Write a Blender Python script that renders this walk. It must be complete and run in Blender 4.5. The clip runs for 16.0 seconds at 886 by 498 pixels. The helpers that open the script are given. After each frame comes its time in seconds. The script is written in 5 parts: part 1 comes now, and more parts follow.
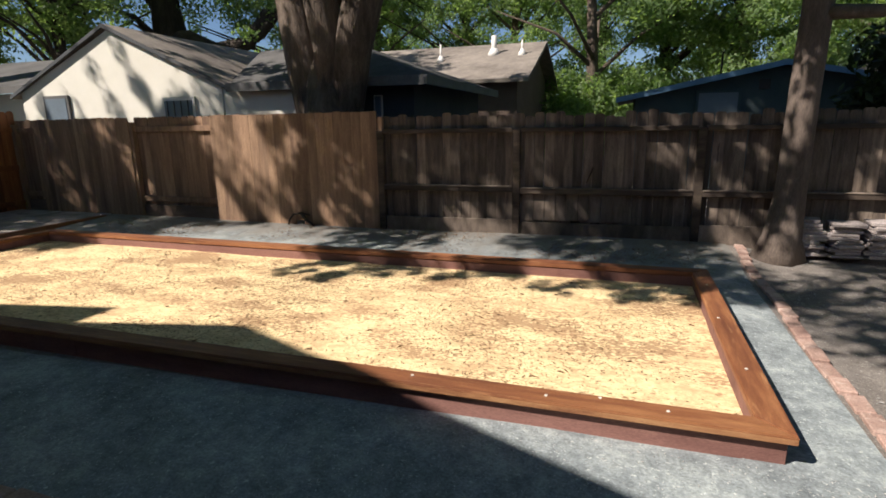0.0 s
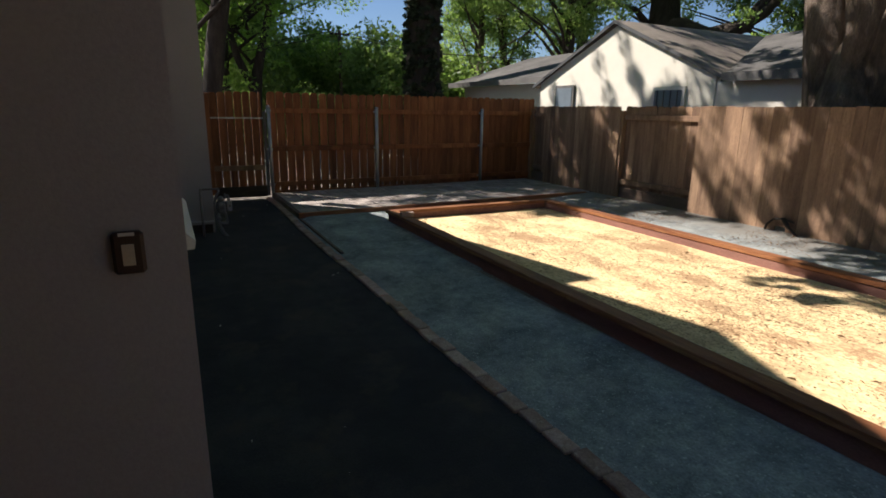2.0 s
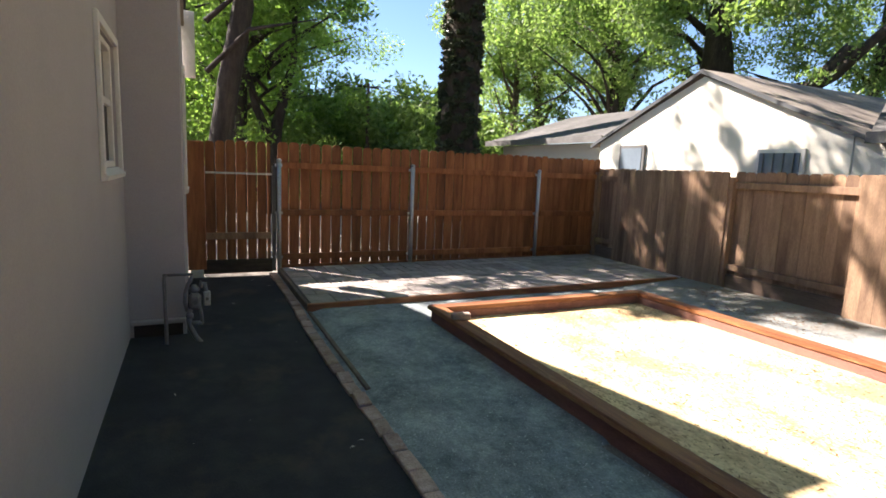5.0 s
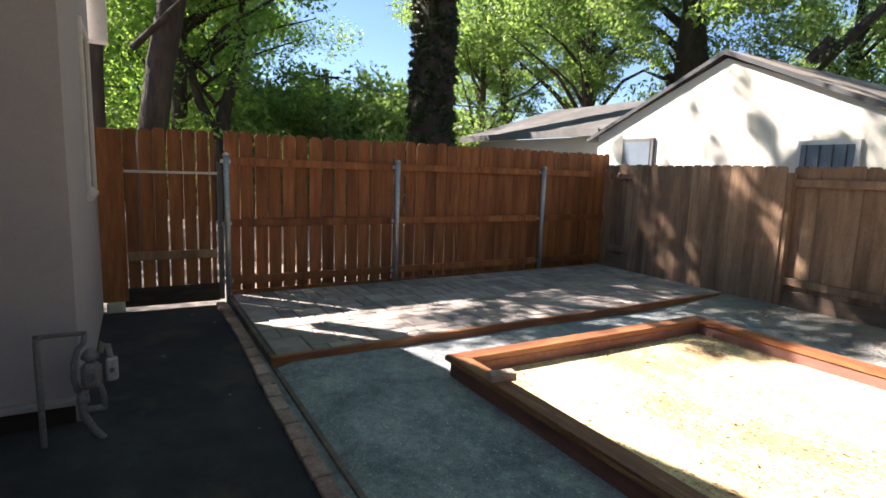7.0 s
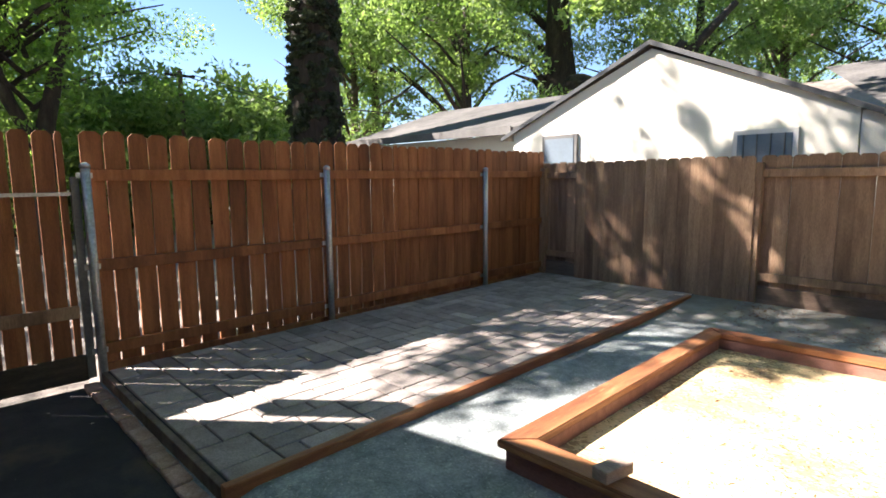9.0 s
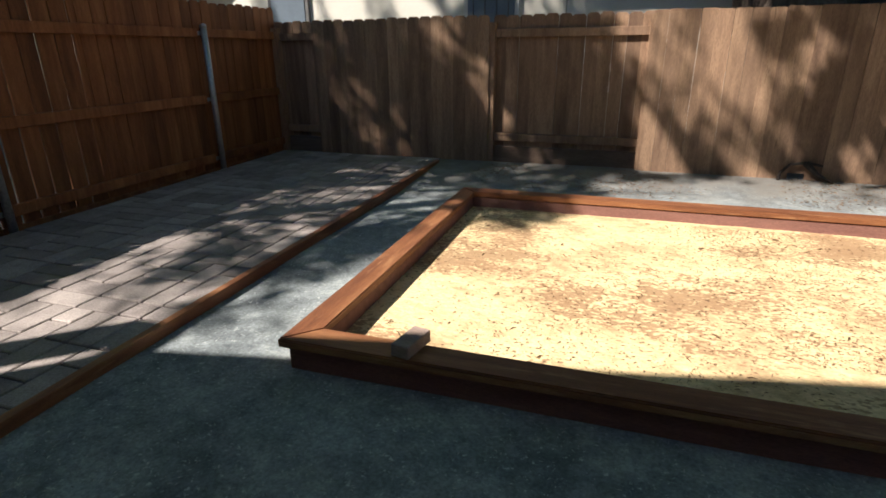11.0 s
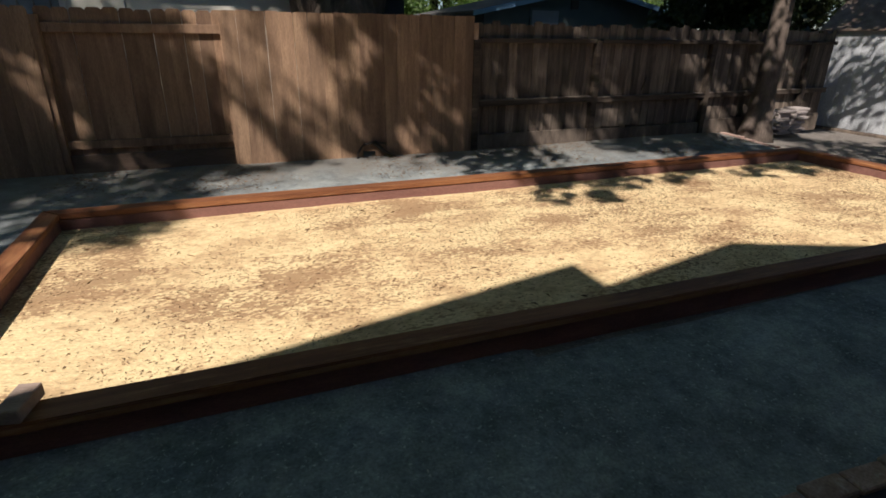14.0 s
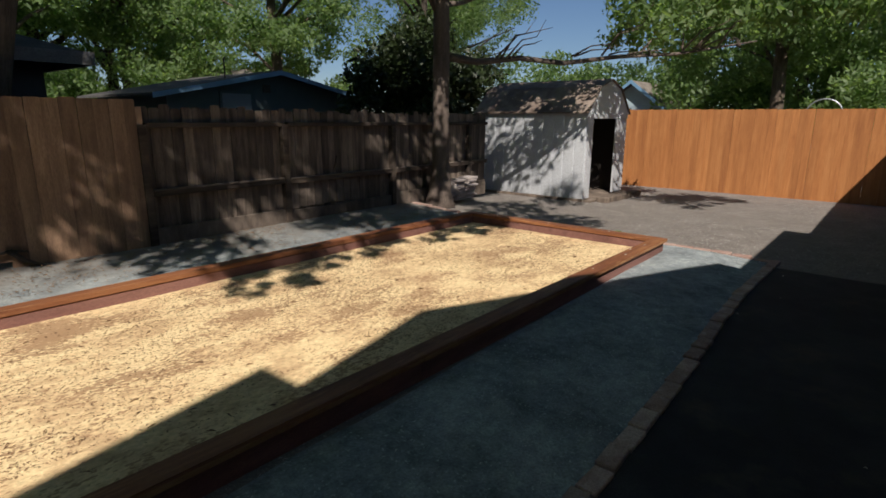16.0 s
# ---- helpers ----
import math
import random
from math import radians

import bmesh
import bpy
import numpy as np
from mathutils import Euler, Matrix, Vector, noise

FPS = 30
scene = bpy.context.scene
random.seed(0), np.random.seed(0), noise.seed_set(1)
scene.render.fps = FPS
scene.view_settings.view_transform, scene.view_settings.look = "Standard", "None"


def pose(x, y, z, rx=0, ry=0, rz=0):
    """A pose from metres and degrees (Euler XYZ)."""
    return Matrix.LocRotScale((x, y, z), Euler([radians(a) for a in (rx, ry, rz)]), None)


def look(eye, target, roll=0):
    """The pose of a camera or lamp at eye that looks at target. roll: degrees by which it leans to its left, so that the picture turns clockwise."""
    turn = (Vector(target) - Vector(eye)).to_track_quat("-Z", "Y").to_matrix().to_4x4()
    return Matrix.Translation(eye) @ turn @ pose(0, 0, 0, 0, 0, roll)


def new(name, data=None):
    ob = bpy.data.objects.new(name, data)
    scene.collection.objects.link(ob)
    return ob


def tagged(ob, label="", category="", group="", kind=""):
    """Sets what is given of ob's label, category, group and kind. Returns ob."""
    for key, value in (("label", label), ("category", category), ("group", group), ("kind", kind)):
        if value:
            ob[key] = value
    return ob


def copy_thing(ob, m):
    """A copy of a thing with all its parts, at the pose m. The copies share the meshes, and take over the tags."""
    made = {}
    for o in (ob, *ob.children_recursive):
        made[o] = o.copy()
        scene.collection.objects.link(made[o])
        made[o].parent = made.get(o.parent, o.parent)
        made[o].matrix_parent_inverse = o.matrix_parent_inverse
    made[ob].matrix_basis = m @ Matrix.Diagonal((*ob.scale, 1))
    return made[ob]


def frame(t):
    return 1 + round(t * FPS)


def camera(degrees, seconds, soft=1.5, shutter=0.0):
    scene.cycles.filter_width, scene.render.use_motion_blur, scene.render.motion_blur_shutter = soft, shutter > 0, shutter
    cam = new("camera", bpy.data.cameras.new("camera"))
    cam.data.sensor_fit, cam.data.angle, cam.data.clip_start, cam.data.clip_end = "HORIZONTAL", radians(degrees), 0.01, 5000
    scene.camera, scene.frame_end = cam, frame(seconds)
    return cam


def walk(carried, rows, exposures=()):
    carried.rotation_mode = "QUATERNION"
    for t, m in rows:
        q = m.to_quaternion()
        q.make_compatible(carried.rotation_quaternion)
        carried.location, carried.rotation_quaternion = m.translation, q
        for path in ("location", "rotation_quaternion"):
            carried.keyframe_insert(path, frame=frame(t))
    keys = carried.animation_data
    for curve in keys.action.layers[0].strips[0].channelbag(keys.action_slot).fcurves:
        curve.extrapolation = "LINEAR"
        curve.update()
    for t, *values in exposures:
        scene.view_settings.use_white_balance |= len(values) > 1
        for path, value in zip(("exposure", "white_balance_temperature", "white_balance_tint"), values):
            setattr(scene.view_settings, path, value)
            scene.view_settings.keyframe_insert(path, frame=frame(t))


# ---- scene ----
cam = camera(78.5, 16.0, soft=1.7)
PATH = [
    (0, (-0.054, 0.286, 1.496), (-0.671, 2.135, 1.047), -0.9),
    (0.5, (-0.065, 0.182, 1.519), (-0.971, 1.903, 1.054), -0.4),
    (1, (-0.093, 0.067, 1.578), (-1.289, 1.598, 1.103), -0.5),
    (1.5, (-0.177, 0.019, 1.587), (-1.67, 1.263, 1.112), -0.9),
    (2, (-0.29, 0.007, 1.571), (-2.018, 0.882, 1.073), 0.9),
    (2.5, (-0.497, 0.05, 1.594), (-2.289, 0.755, 1.056), -0.9),
    (3, (-0.743, 0.148, 1.548), (-2.568, 0.786, 1.037), 0.3),
    (3.5, (-1.094, 0.257, 1.583), (-2.971, 0.855, 1.238), 0.5),
    (4, (-1.497, 0.352, 1.581), (-3.361, 1.003, 1.263), 0.7),
    (4.2, (-1.68, 0.374, 1.601), (-3.528, 1.077, 1.303), 1.5),
    (6.3, (-3.56, 0.788, 1.476), (-5.317, 1.69, 1.163), 1.7),
    (6.5, (-3.68, 0.766, 1.488), (-5.448, 1.64, 1.154), 1.7),
    (7, (-4.108, 0.779, 1.501), (-5.826, 1.762, 1.212), 2.0),
    (7.5, (-4.525, 0.751, 1.502), (-6.287, 1.671, 1.281), 2.8),
    (8, (-4.913, 0.766, 1.477), (-6.67, 1.693, 1.245), 2.0),
    (8.2, (-5.112, 0.715, 1.471), (-6.817, 1.735, 1.239), 1.4),
    (10.3, (-5.992, 0.9, 1.405), (-6.936, 2.615, 0.997), -1.5),
    (10.5, (-6.0, 0.963, 1.352), (-6.86, 2.7, 0.862), -1.6),
    (11, (-6.014, 0.98, 1.323), (-6.603, 2.763, 0.636), -0.5),
    (11.5, (-5.983, 0.957, 1.336), (-6.331, 2.744, 0.508), -0.6),
    (12, (-5.937, 0.906, 1.365), (-6.121, 2.696, 0.494), 0.3),
    (12.5, (-5.913, 0.854, 1.401), (-5.932, 2.658, 0.539), -0.2),
    (13, (-5.893, 0.8, 1.428), (-5.713, 2.612, 0.601), -0.8),
    (13.5, (-5.846, 0.793, 1.428), (-5.424, 2.589, 0.657), -0.1),
    (14, (-5.927, 0.717, 1.469), (-5.239, 2.445, 0.734), 0.7),
    (14.5, (-5.805, 0.744, 1.454), (-4.91, 2.401, 0.78), 0.7),
    (15, (-5.703, 0.702, 1.498), (-4.618, 2.266, 0.884), 1.9),
    (15.5, (-5.592, 0.742, 1.505), (-4.302, 2.172, 0.968), 1.4),
    (16, (-5.493, 0.765, 1.505), (-4.0, 2.011, 1.036), 0.4),
]
EXPOSURES = [(0, 0.75, 6200, 15), (1.5, 0.65, 6200, 15), (2.0, 0.95, 6200, 15), (3.0, 2.1, 6250, 15), (3.5, 2.3, 6300, 18), (7.0, 2.2, 6250, 19), (8.0, 2.5, 6150, 19), (10.5, 1.65, 6300, 15), (11.0, 0.95, 6150, 15), (12.5, 0.7, 6100, 15), (14.5, 0.27, 6100, 15), (16.0, 0.22, 6150, 14)]
walk(cam, [(t, look(eye, target, roll)) for t, eye, target, roll in PATH], EXPOSURES)

# ---- light ----
SUN = Vector((-0.75, -0.65, 1.0))
world = bpy.data.worlds.new("world")
scene.world = world
world.use_nodes = True
wn = world.node_tree
sky = wn.nodes.new("ShaderNodeTexSky")
sky.sky_type, sky.sun_disc = "NISHITA", False
sky.sun_elevation, sky.sun_rotation = radians(45), radians(229)
wn.nodes["Background"].inputs["Strength"].default_value = 0.05
sky.air_density, sky.dust_density, sky.ozone_density = 1.0, 0.2, 5.0
wn.links.new(sky.outputs["Color"], wn.nodes["Background"].inputs["Color"])
sun = new("sun", bpy.data.lights.new("sun", "SUN"))
sun.data.energy, sun.data.angle, sun.data.color = 5.0, radians(0.6), (1.0, 0.905, 0.765)
sun.matrix_world = look(SUN * 20, (0, 0, 0))


# ---- materials ----
def material(name, colors, scale=8.0, rough=0.85, bump=0.3, depth=0.01, stretch=(1, 1, 1), fine=60.0, rand=0.0, metal=0.0, spots=None, island=False, big=0.6, coord="Object", span=(0.36, 0.64), grain=0.22):
    """Colours blend by noise at three scales; rand shifts brightness from piece to piece."""
    m = bpy.data.materials.new(name)
    m.use_nodes = True
    n, l = m.node_tree.nodes, m.node_tree.links
    b = n["Principled BSDF"]
    b.inputs["Roughness"].default_value, b.inputs["Metallic"].default_value = rough, metal
    tc, info, geo = n.new("ShaderNodeTexCoord"), n.new("ShaderNodeObjectInfo"), n.new("ShaderNodeNewGeometry")
    mp = n.new("ShaderNodeMapping")
    mp.inputs["Scale"].default_value = stretch
    l.new(tc.outputs[coord], mp.inputs["Vector"])
    shift = n.new("ShaderNodeVectorMath")
    shift.operation = "MULTIPLY_ADD"
    l.new((geo.outputs["Random Per Island"] if island else info.outputs["Random"]), shift.inputs[0])
    shift.inputs[1].default_value = (17, 23, 31) if (rand or island) else (0, 0, 0)
    l.new(mp.outputs["Vector"], shift.inputs[2])

    def tex(s, detail=4, rg=0.6):
        t = n.new("ShaderNodeTexNoise")
        t.inputs["Scale"].default_value, t.inputs["Detail"].default_value, t.inputs["Roughness"].default_value = s, detail, rg
        l.new(shift.outputs[0], t.inputs["Vector"])
        return t

    t1, t2, t3 = tex(scale), tex(scale * 0.17, 3), tex(fine, 2)
    mixv = n.new("ShaderNodeMix")
    mixv.inputs[0].default_value = big
    l.new(t1.outputs[0], mixv.inputs[2]), l.new(t2.outputs[0], mixv.inputs[3])
    ramp = n.new("ShaderNodeValToRGB")
    k = len(colors)
    ramp.color_ramp.elements[0].position, ramp.color_ramp.elements[1].position = span
    for i in range(k - 2):
        ramp.color_ramp.elements.new(span[0] + (span[1] - span[0]) * (i + 1) / (k - 1))
    for i, c in enumerate(colors):
        ramp.color_ramp.elements[i].color = (*c, 1)
    l.new(mixv.outputs[0], ramp.inputs[0])
    col = ramp.outputs[0]
    hsv = n.new("ShaderNodeHueSaturation")
    mr = n.new("ShaderNodeMapRange")
    mr.inputs[3].default_value, mr.inputs[4].default_value = 1 - rand, 1 + rand
    l.new((geo.outputs["Random Per Island"] if island else info.outputs["Random"]), mr.inputs[0])
    fm = n.new("ShaderNodeMapRange")
    fm.inputs[1].default_value, fm.inputs[2].default_value = 0.3, 0.7
    fm.inputs[3].default_value, fm.inputs[4].default_value = 1 - grain, 1 + grain
    l.new(t3.outputs[0], fm.inputs[0])
    mul = n.new("ShaderNodeMath")
    mul.operation = "MULTIPLY"
    l.new(mr.outputs[0], mul.inputs[0]), l.new(fm.outputs[0], mul.inputs[1])
    l.new(mul.outputs[0], hsv.inputs["Value"]), l.new(col, hsv.inputs["Color"])
    col = hsv.outputs[0]
    if spots:
        sc, lo, hi, color = spots
        st = tex(sc, 5, 0.7)
        sr = n.new("ShaderNodeMapRange")
        sr.inputs[1].default_value, sr.inputs[2].default_value = lo, hi
        l.new(st.outputs[0], sr.inputs[0])
        mx = n.new("ShaderNodeMix")
        mx.data_type = "RGBA"
        l.new(sr.outputs[0], mx.inputs[0]), l.new(col, mx.inputs[6])
        mx.inputs[7].default_value = (*color, 1)
        col = mx.outputs[2]
    l.new(col, b.inputs["Base Color"])
    if bump:
        add = n.new("ShaderNodeMath")
        add.operation = "MULTIPLY_ADD"
        l.new(t3.outputs[0], add.inputs[0])
        add.inputs[1].default_value = 0.6
        l.new(t1.outputs[0], add.inputs[2])
        bp = n.new("ShaderNodeBump")
        bp.inputs["Strength"].default_value, bp.inputs["Distance"].default_value = bump, depth
        l.new(add.outputs[0], bp.inputs["Height"]), l.new(bp.outputs[0], b.inputs["Normal"])
    return m


def leaf_material(name, dark, light, through_light=0.45):
    m = bpy.data.materials.new(name)
    m.use_nodes = True
    n, l = m.node_tree.nodes, m.node_tree.links
    b = n["Principled BSDF"]
    b.inputs["Roughness"].default_value = 0.5
    geo = n.new("ShaderNodeNewGeometry")
    tc = n.new("ShaderNodeTexCoord")
    t = n.new("ShaderNodeTexNoise")
    t.inputs["Scale"].default_value = 0.9
    l.new(tc.outputs["Object"], t.inputs["Vector"])
    add = n.new("ShaderNodeMath")
    add.operation = "MULTIPLY_ADD"
    l.new(geo.outputs["Random Per Island"], add.inputs[0])
    add.inputs[1].default_value = 0.6
    l.new(t.outputs[0], add.inputs[2])
    ramp = n.new("ShaderNodeValToRGB")
    ramp.color_ramp.elements[0].position, ramp.color_ramp.elements[1].position = 0.35, 1.0
    ramp.color_ramp.elements[0].color, ramp.color_ramp.elements[1].color = (*dark, 1), (*light, 1)
    l.new(add.outputs[0], ramp.inputs[0]), l.new(ramp.outputs[0], b.inputs["Base Color"])
    tr = n.new("ShaderNodeBsdfTranslucent")
    g = n.new("ShaderNodeMix")
    g.data_type, g.blend_type = "RGBA", "MULTIPLY"
    g.inputs[0].default_value = 1
    l.new(ramp.outputs[0], g.inputs[6])
    g.inputs[7].default_value = (1.65, 1.65, 0.85, 1)
    l.new(g.outputs[2], tr.inputs[0])
    mx = n.new("ShaderNodeMixShader")
    mx.inputs[0].default_value = through_light
    l.new(b.outputs[0], mx.inputs[1]), l.new(tr.outputs[0], mx.inputs[2]), l.new(mx.outputs[0], n["Material Output"].inputs[0])
    return m


def plain(name, color, rough=0.5, metal=0.0):
    return material(name, [tuple(c * 0.85 for c in color), color], 12, rough, 0.1, 0.002, rand=0.0, metal=metal, grain=0.06)


RED = [(0.125, 0.043, 0.019), (0.215, 0.082, 0.033), (0.33, 0.15, 0.06)]
M_RED = material("redwood_stained", RED, 4, 0.6, 0.3, 0.004, (0.8, 7, 7), 90, 0.1, spots=(3.5, 0.56, 0.74, (0.42, 0.22, 0.1)))
M_REDY = material("redwood_stained_end", RED, 4, 0.6, 0.3, 0.004, (7, 0.8, 7), 90, 0.1, spots=(3.5, 0.56, 0.74, (0.42, 0.22, 0.1)))
M_REDX = material("redwood_stained_side", [(0.14, 0.064, 0.052), (0.195, 0.094, 0.076), (0.25, 0.125, 0.1)], 4, 0.8, 0.1, 0.003, (0.9, 5, 5), 70, 0.1, spots=(3, 0.62, 0.8, (0.36, 0.2, 0.15)))
M_CEDAR = material("new_cedar", [(0.15, 0.05, 0.018), (0.25, 0.092, 0.033), (0.36, 0.145, 0.055)], 6, 0.75, 0.35, 0.004, (4.5, 4.5, 0.5), 80, 0.25, spots=(9, 0.7, 0.78, (0.06, 0.015, 0.006)))
M_GREY = material("weathered_boards", [(0.155, 0.092, 0.058), (0.25, 0.156, 0.096), (0.375, 0.243, 0.148)], 6, 0.9, 0.5, 0.005, (3.0, 3.0, 0.4), 70, 0.17, spots=(6, 0.62, 0.75, (0.07, 0.045, 0.03)))
M_OLD = material("old_dark_boards", [(0.045, 0.034, 0.027), (0.11, 0.085, 0.066), (0.21, 0.165, 0.125)], 6, 0.95, 0.6, 0.006, (3.5, 3.5, 0.5), 70, 0.38, spots=(5, 0.58, 0.72, (0.035, 0.025, 0.018)))
# dark colour carries the shade under and behind the rails
M_OLDRAIL = material("shade_dark_rail", [(0.025, 0.018, 0.013), (0.055, 0.04, 0.03), (0.1, 0.075, 0.052)], 6, 0.95, 0.6, 0.006, (0.6, 3.5, 3.5), 70, 0.2)
M_OLDTOP = material("worn_grey_brown_board", [(0.075, 0.058, 0.045), (0.13, 0.102, 0.08), (0.19, 0.15, 0.118)], 6, 0.95, 0.6, 0.006, (2.5, 2.5, 1.0), 60, 0.3)
M_OCHRE = material("ochre_fence_boards", [(0.29, 0.108, 0.03), (0.37, 0.147, 0.042), (0.43, 0.185, 0.058)], 5, 0.8, 0.3, 0.004, (8, 8, 0.7), 60, 0.08)
M_SAND = material("sand", [(0.54, 0.375, 0.2), (0.68, 0.5, 0.27), (0.77, 0.6, 0.33)], 15, 0.95, 0.6, 0.014, stretch=(0.9, 1.3, 1), fine=45, big=0.6, span=(0.4, 0.56), grain=0.16)
# fine dry litter ground into the sand, denser in drifts
sn, sl = M_SAND.node_tree.nodes, M_SAND.node_tree.links
spb = sn["Principled BSDF"].inputs["Base Color"]
swas = spb.links[0].from_socket
sc_, sst = sn.new("ShaderNodeTexCoord"), sn.new("ShaderNodeMapping")
sst.inputs["Scale"].default_value = (0.75, 1.35, 1)
sl.new(sc_.outputs["Object"], sst.inputs["Vector"])
sa, sb_ = sn.new("ShaderNodeTexNoise"), sn.new("ShaderNodeTexNoise")
sa.inputs["Scale"].default_value, sa.inputs["Detail"].default_value, sa.inputs["Roughness"].default_value = 36, 2, 0.6
sb_.inputs["Scale"].default_value, sb_.inputs["Detail"].default_value, sb_.inputs["Roughness"].default_value = 1.25, 5, 0.62
sl.new(sst.outputs[0], sa.inputs["Vector"]), sl.new(sst.outputs[0], sb_.inputs["Vector"])
ss = sn.new("ShaderNodeMath")
ss.operation = "MULTIPLY_ADD"
ss.inputs[1].default_value = 1.7
sl.new(sb_.outputs[0], ss.inputs[0]), sl.new(sa.outputs[0], ss.inputs[2])
sr_, sx_ = sn.new("ShaderNodeMapRange"), sn.new("ShaderNodeMix")
sr_.inputs[1].default_value, sr_.inputs[2].default_value, sr_.inputs[4].default_value = 1.43, 1.5, 0.85
sx_.data_type = "RGBA"
sl.new(ss.outputs[0], sr_.inputs[0]), sl.new(sr_.outputs[0], sx_.inputs[0])
sl.new(swas, sx_.inputs[6]), sl.new(sx_.outputs[2], spb)
sx_.inputs[7].default_value = (0.34, 0.205, 0.105, 1)
M_FINES = material("crushed_blue_fines", [(0.135, 0.155, 0.163), (0.232, 0.262, 0.267), (0.355, 0.392, 0.384)], 14, 0.95, 0.6, 0.01, fine=75, spots=(45, 0.6, 0.68, (0.56, 0.6, 0.57)), grain=0.26)
# earth and fallen litter browning the fines towards the fence
fn, fl = M_FINES.node_tree.nodes, M_FINES.node_tree.links
pb = fn["Principled BSDF"].inputs["Base Color"]
was = pb.links[0].from_socket
fc, fs, fm_, fx, fno, fa = fn.new("ShaderNodeTexCoord"), fn.new("ShaderNodeSeparateXYZ"), fn.new("ShaderNodeMapRange"), fn.new("ShaderNodeMix"), fn.new("ShaderNodeTexNoise"), fn.new("ShaderNodeMath")
fl.new(fc.outputs["Object"], fs.inputs[0]), fl.new(fc.outputs["Object"], fno.inputs["Vector"])
fno.inputs["Scale"].default_value, fno.inputs["Detail"].default_value = 3.5, 6
fa.operation = "MULTIPLY_ADD"
fl.new(fno.outputs[0], fa.inputs[0]), fl.new(fs.outputs[1], fa.inputs[2])
fa.inputs[1].default_value = 2.2
fm_.inputs[1].default_value, fm_.inputs[2].default_value, fm_.inputs[4].default_value = 6.6, 7.9, 0.75
fl.new(fa.outputs[0], fm_.inputs[0]), fl.new(fm_.outputs[0], fx.inputs[0])
fx.data_type = "RGBA"
fl.new(was, fx.inputs[6]), fl.new(fx.outputs[2], pb)
fx.inputs[7].default_value = (0.155, 0.135, 0.11, 1)
M_DARK = material("dark_path", [(0.018, 0.018, 0.023), (0.03, 0.029, 0.035), (0.052, 0.049, 0.05)], 5, 0.95, 0.7, 0.01, fine=110, spots=(1.6, 0.54, 0.7, (0.075, 0.06, 0.048)))
M_GRAVEL = material("brown_gravel", [(0.13, 0.113, 0.097), (0.185, 0.164, 0.144), (0.25, 0.225, 0.198)], 16, 0.95, 0.9, 0.012, fine=110, spots=(48, 0.58, 0.66, (0.42, 0.39, 0.35)), big=0.45, span=(0.3, 0.7), grain=0.3)
M_BRICK = material("worn_brick", [(0.24, 0.145, 0.115), (0.36, 0.24, 0.195), (0.5, 0.37, 0.31)], 12, 0.9, 0.5, 0.006, fine=90, rand=0.22, spots=(14, 0.58, 0.72, (0.55, 0.45, 0.38)))
M_PAVER = material("grey_paver", [(0.2, 0.172, 0.158), (0.285, 0.25, 0.23), (0.38, 0.335, 0.305)], 9, 0.9, 0.5, 0.005, fine=100, rand=0.18)
M_STUCCO = material("taupe_stucco", [(0.372, 0.345, 0.356), (0.408, 0.38, 0.392)], 3, 0.95, 0.35, 0.004, fine=90, grain=0.05)
M_WHITE = material("white_stucco", [(0.68, 0.65, 0.56), (0.76, 0.73, 0.64)], 3, 0.95, 0.3, 0.006, fine=60, grain=0.05)
M_TRIM = plain("white_trim", (0.72, 0.7, 0.66), 0.5)
M_DARKWALL = material("dark_siding", [(0.05, 0.055, 0.06), (0.08, 0.085, 0.09)], 4, 0.85, 0.3, 0.006)
M_BROWNWALL = material("brown_siding", [(0.1, 0.07, 0.055), (0.15, 0.11, 0.085)], 4, 0.85, 0.3, 0.006)
M_GREENWALL = material("slate_green_siding", [(0.05, 0.075, 0.08), (0.075, 0.1, 0.105)], 4, 0.85, 0.3, 0.006)
M_BLUETRIM = plain("blue_trim", (0.16, 0.3, 0.46), 0.6)
M_PALEBLUE = plain("pale_blue_siding", (0.36, 0.45, 0.5), 0.7)
M_ORANGE = plain("orange_siding", (0.6, 0.25, 0.08), 0.8)
M_SHINGLE = material("asphalt_shingle", [(0.12, 0.1, 0.085), (0.19, 0.165, 0.14), (0.26, 0.225, 0.19)], 4, 0.95, 0.6, 0.01, fine=30)
M_STEEL = material("galvanised_steel", [(0.42, 0.44, 0.45), (0.55, 0.57, 0.58)], 10, 0.45, 0.1, 0.001, metal=0.8)
M_SHED = material("painted_shed_steel", [(0.42, 0.44, 0.46), (0.55, 0.57, 0.59)], 3, 0.6, 0.15, 0.004, spots=(5, 0.66, 0.8, (0.3, 0.25, 0.2)))
M_BARK = material("bark", [(0.055, 0.04, 0.03), (0.11, 0.083, 0.063), (0.18, 0.138, 0.105)], 5, 0.95, 1.0, 0.03, (4, 4, 0.9), 25)
M_BARKMID = material("smooth_grey_bark", [(0.075, 0.056, 0.045), (0.12, 0.093, 0.075), (0.17, 0.135, 0.11)], 4, 0.95, 0.6, 0.015, (3, 3, 0.9), 25)
M_BARKDARK = material("dark_bark", [(0.02, 0.015, 0.012), (0.042, 0.032, 0.025), (0.075, 0.06, 0.046)], 4, 0.95, 1.0, 0.03, (4, 4, 0.9), 25)
M_BLACK = plain("black_plastic_and_shade", (0.03, 0.025, 0.022), 0.5)
M_OUTLET = plain("dark_brown_plastic", (0.055, 0.03, 0.022), 0.5)
M_CREAM = plain("cream_plastic", (0.6, 0.5, 0.38), 0.5)
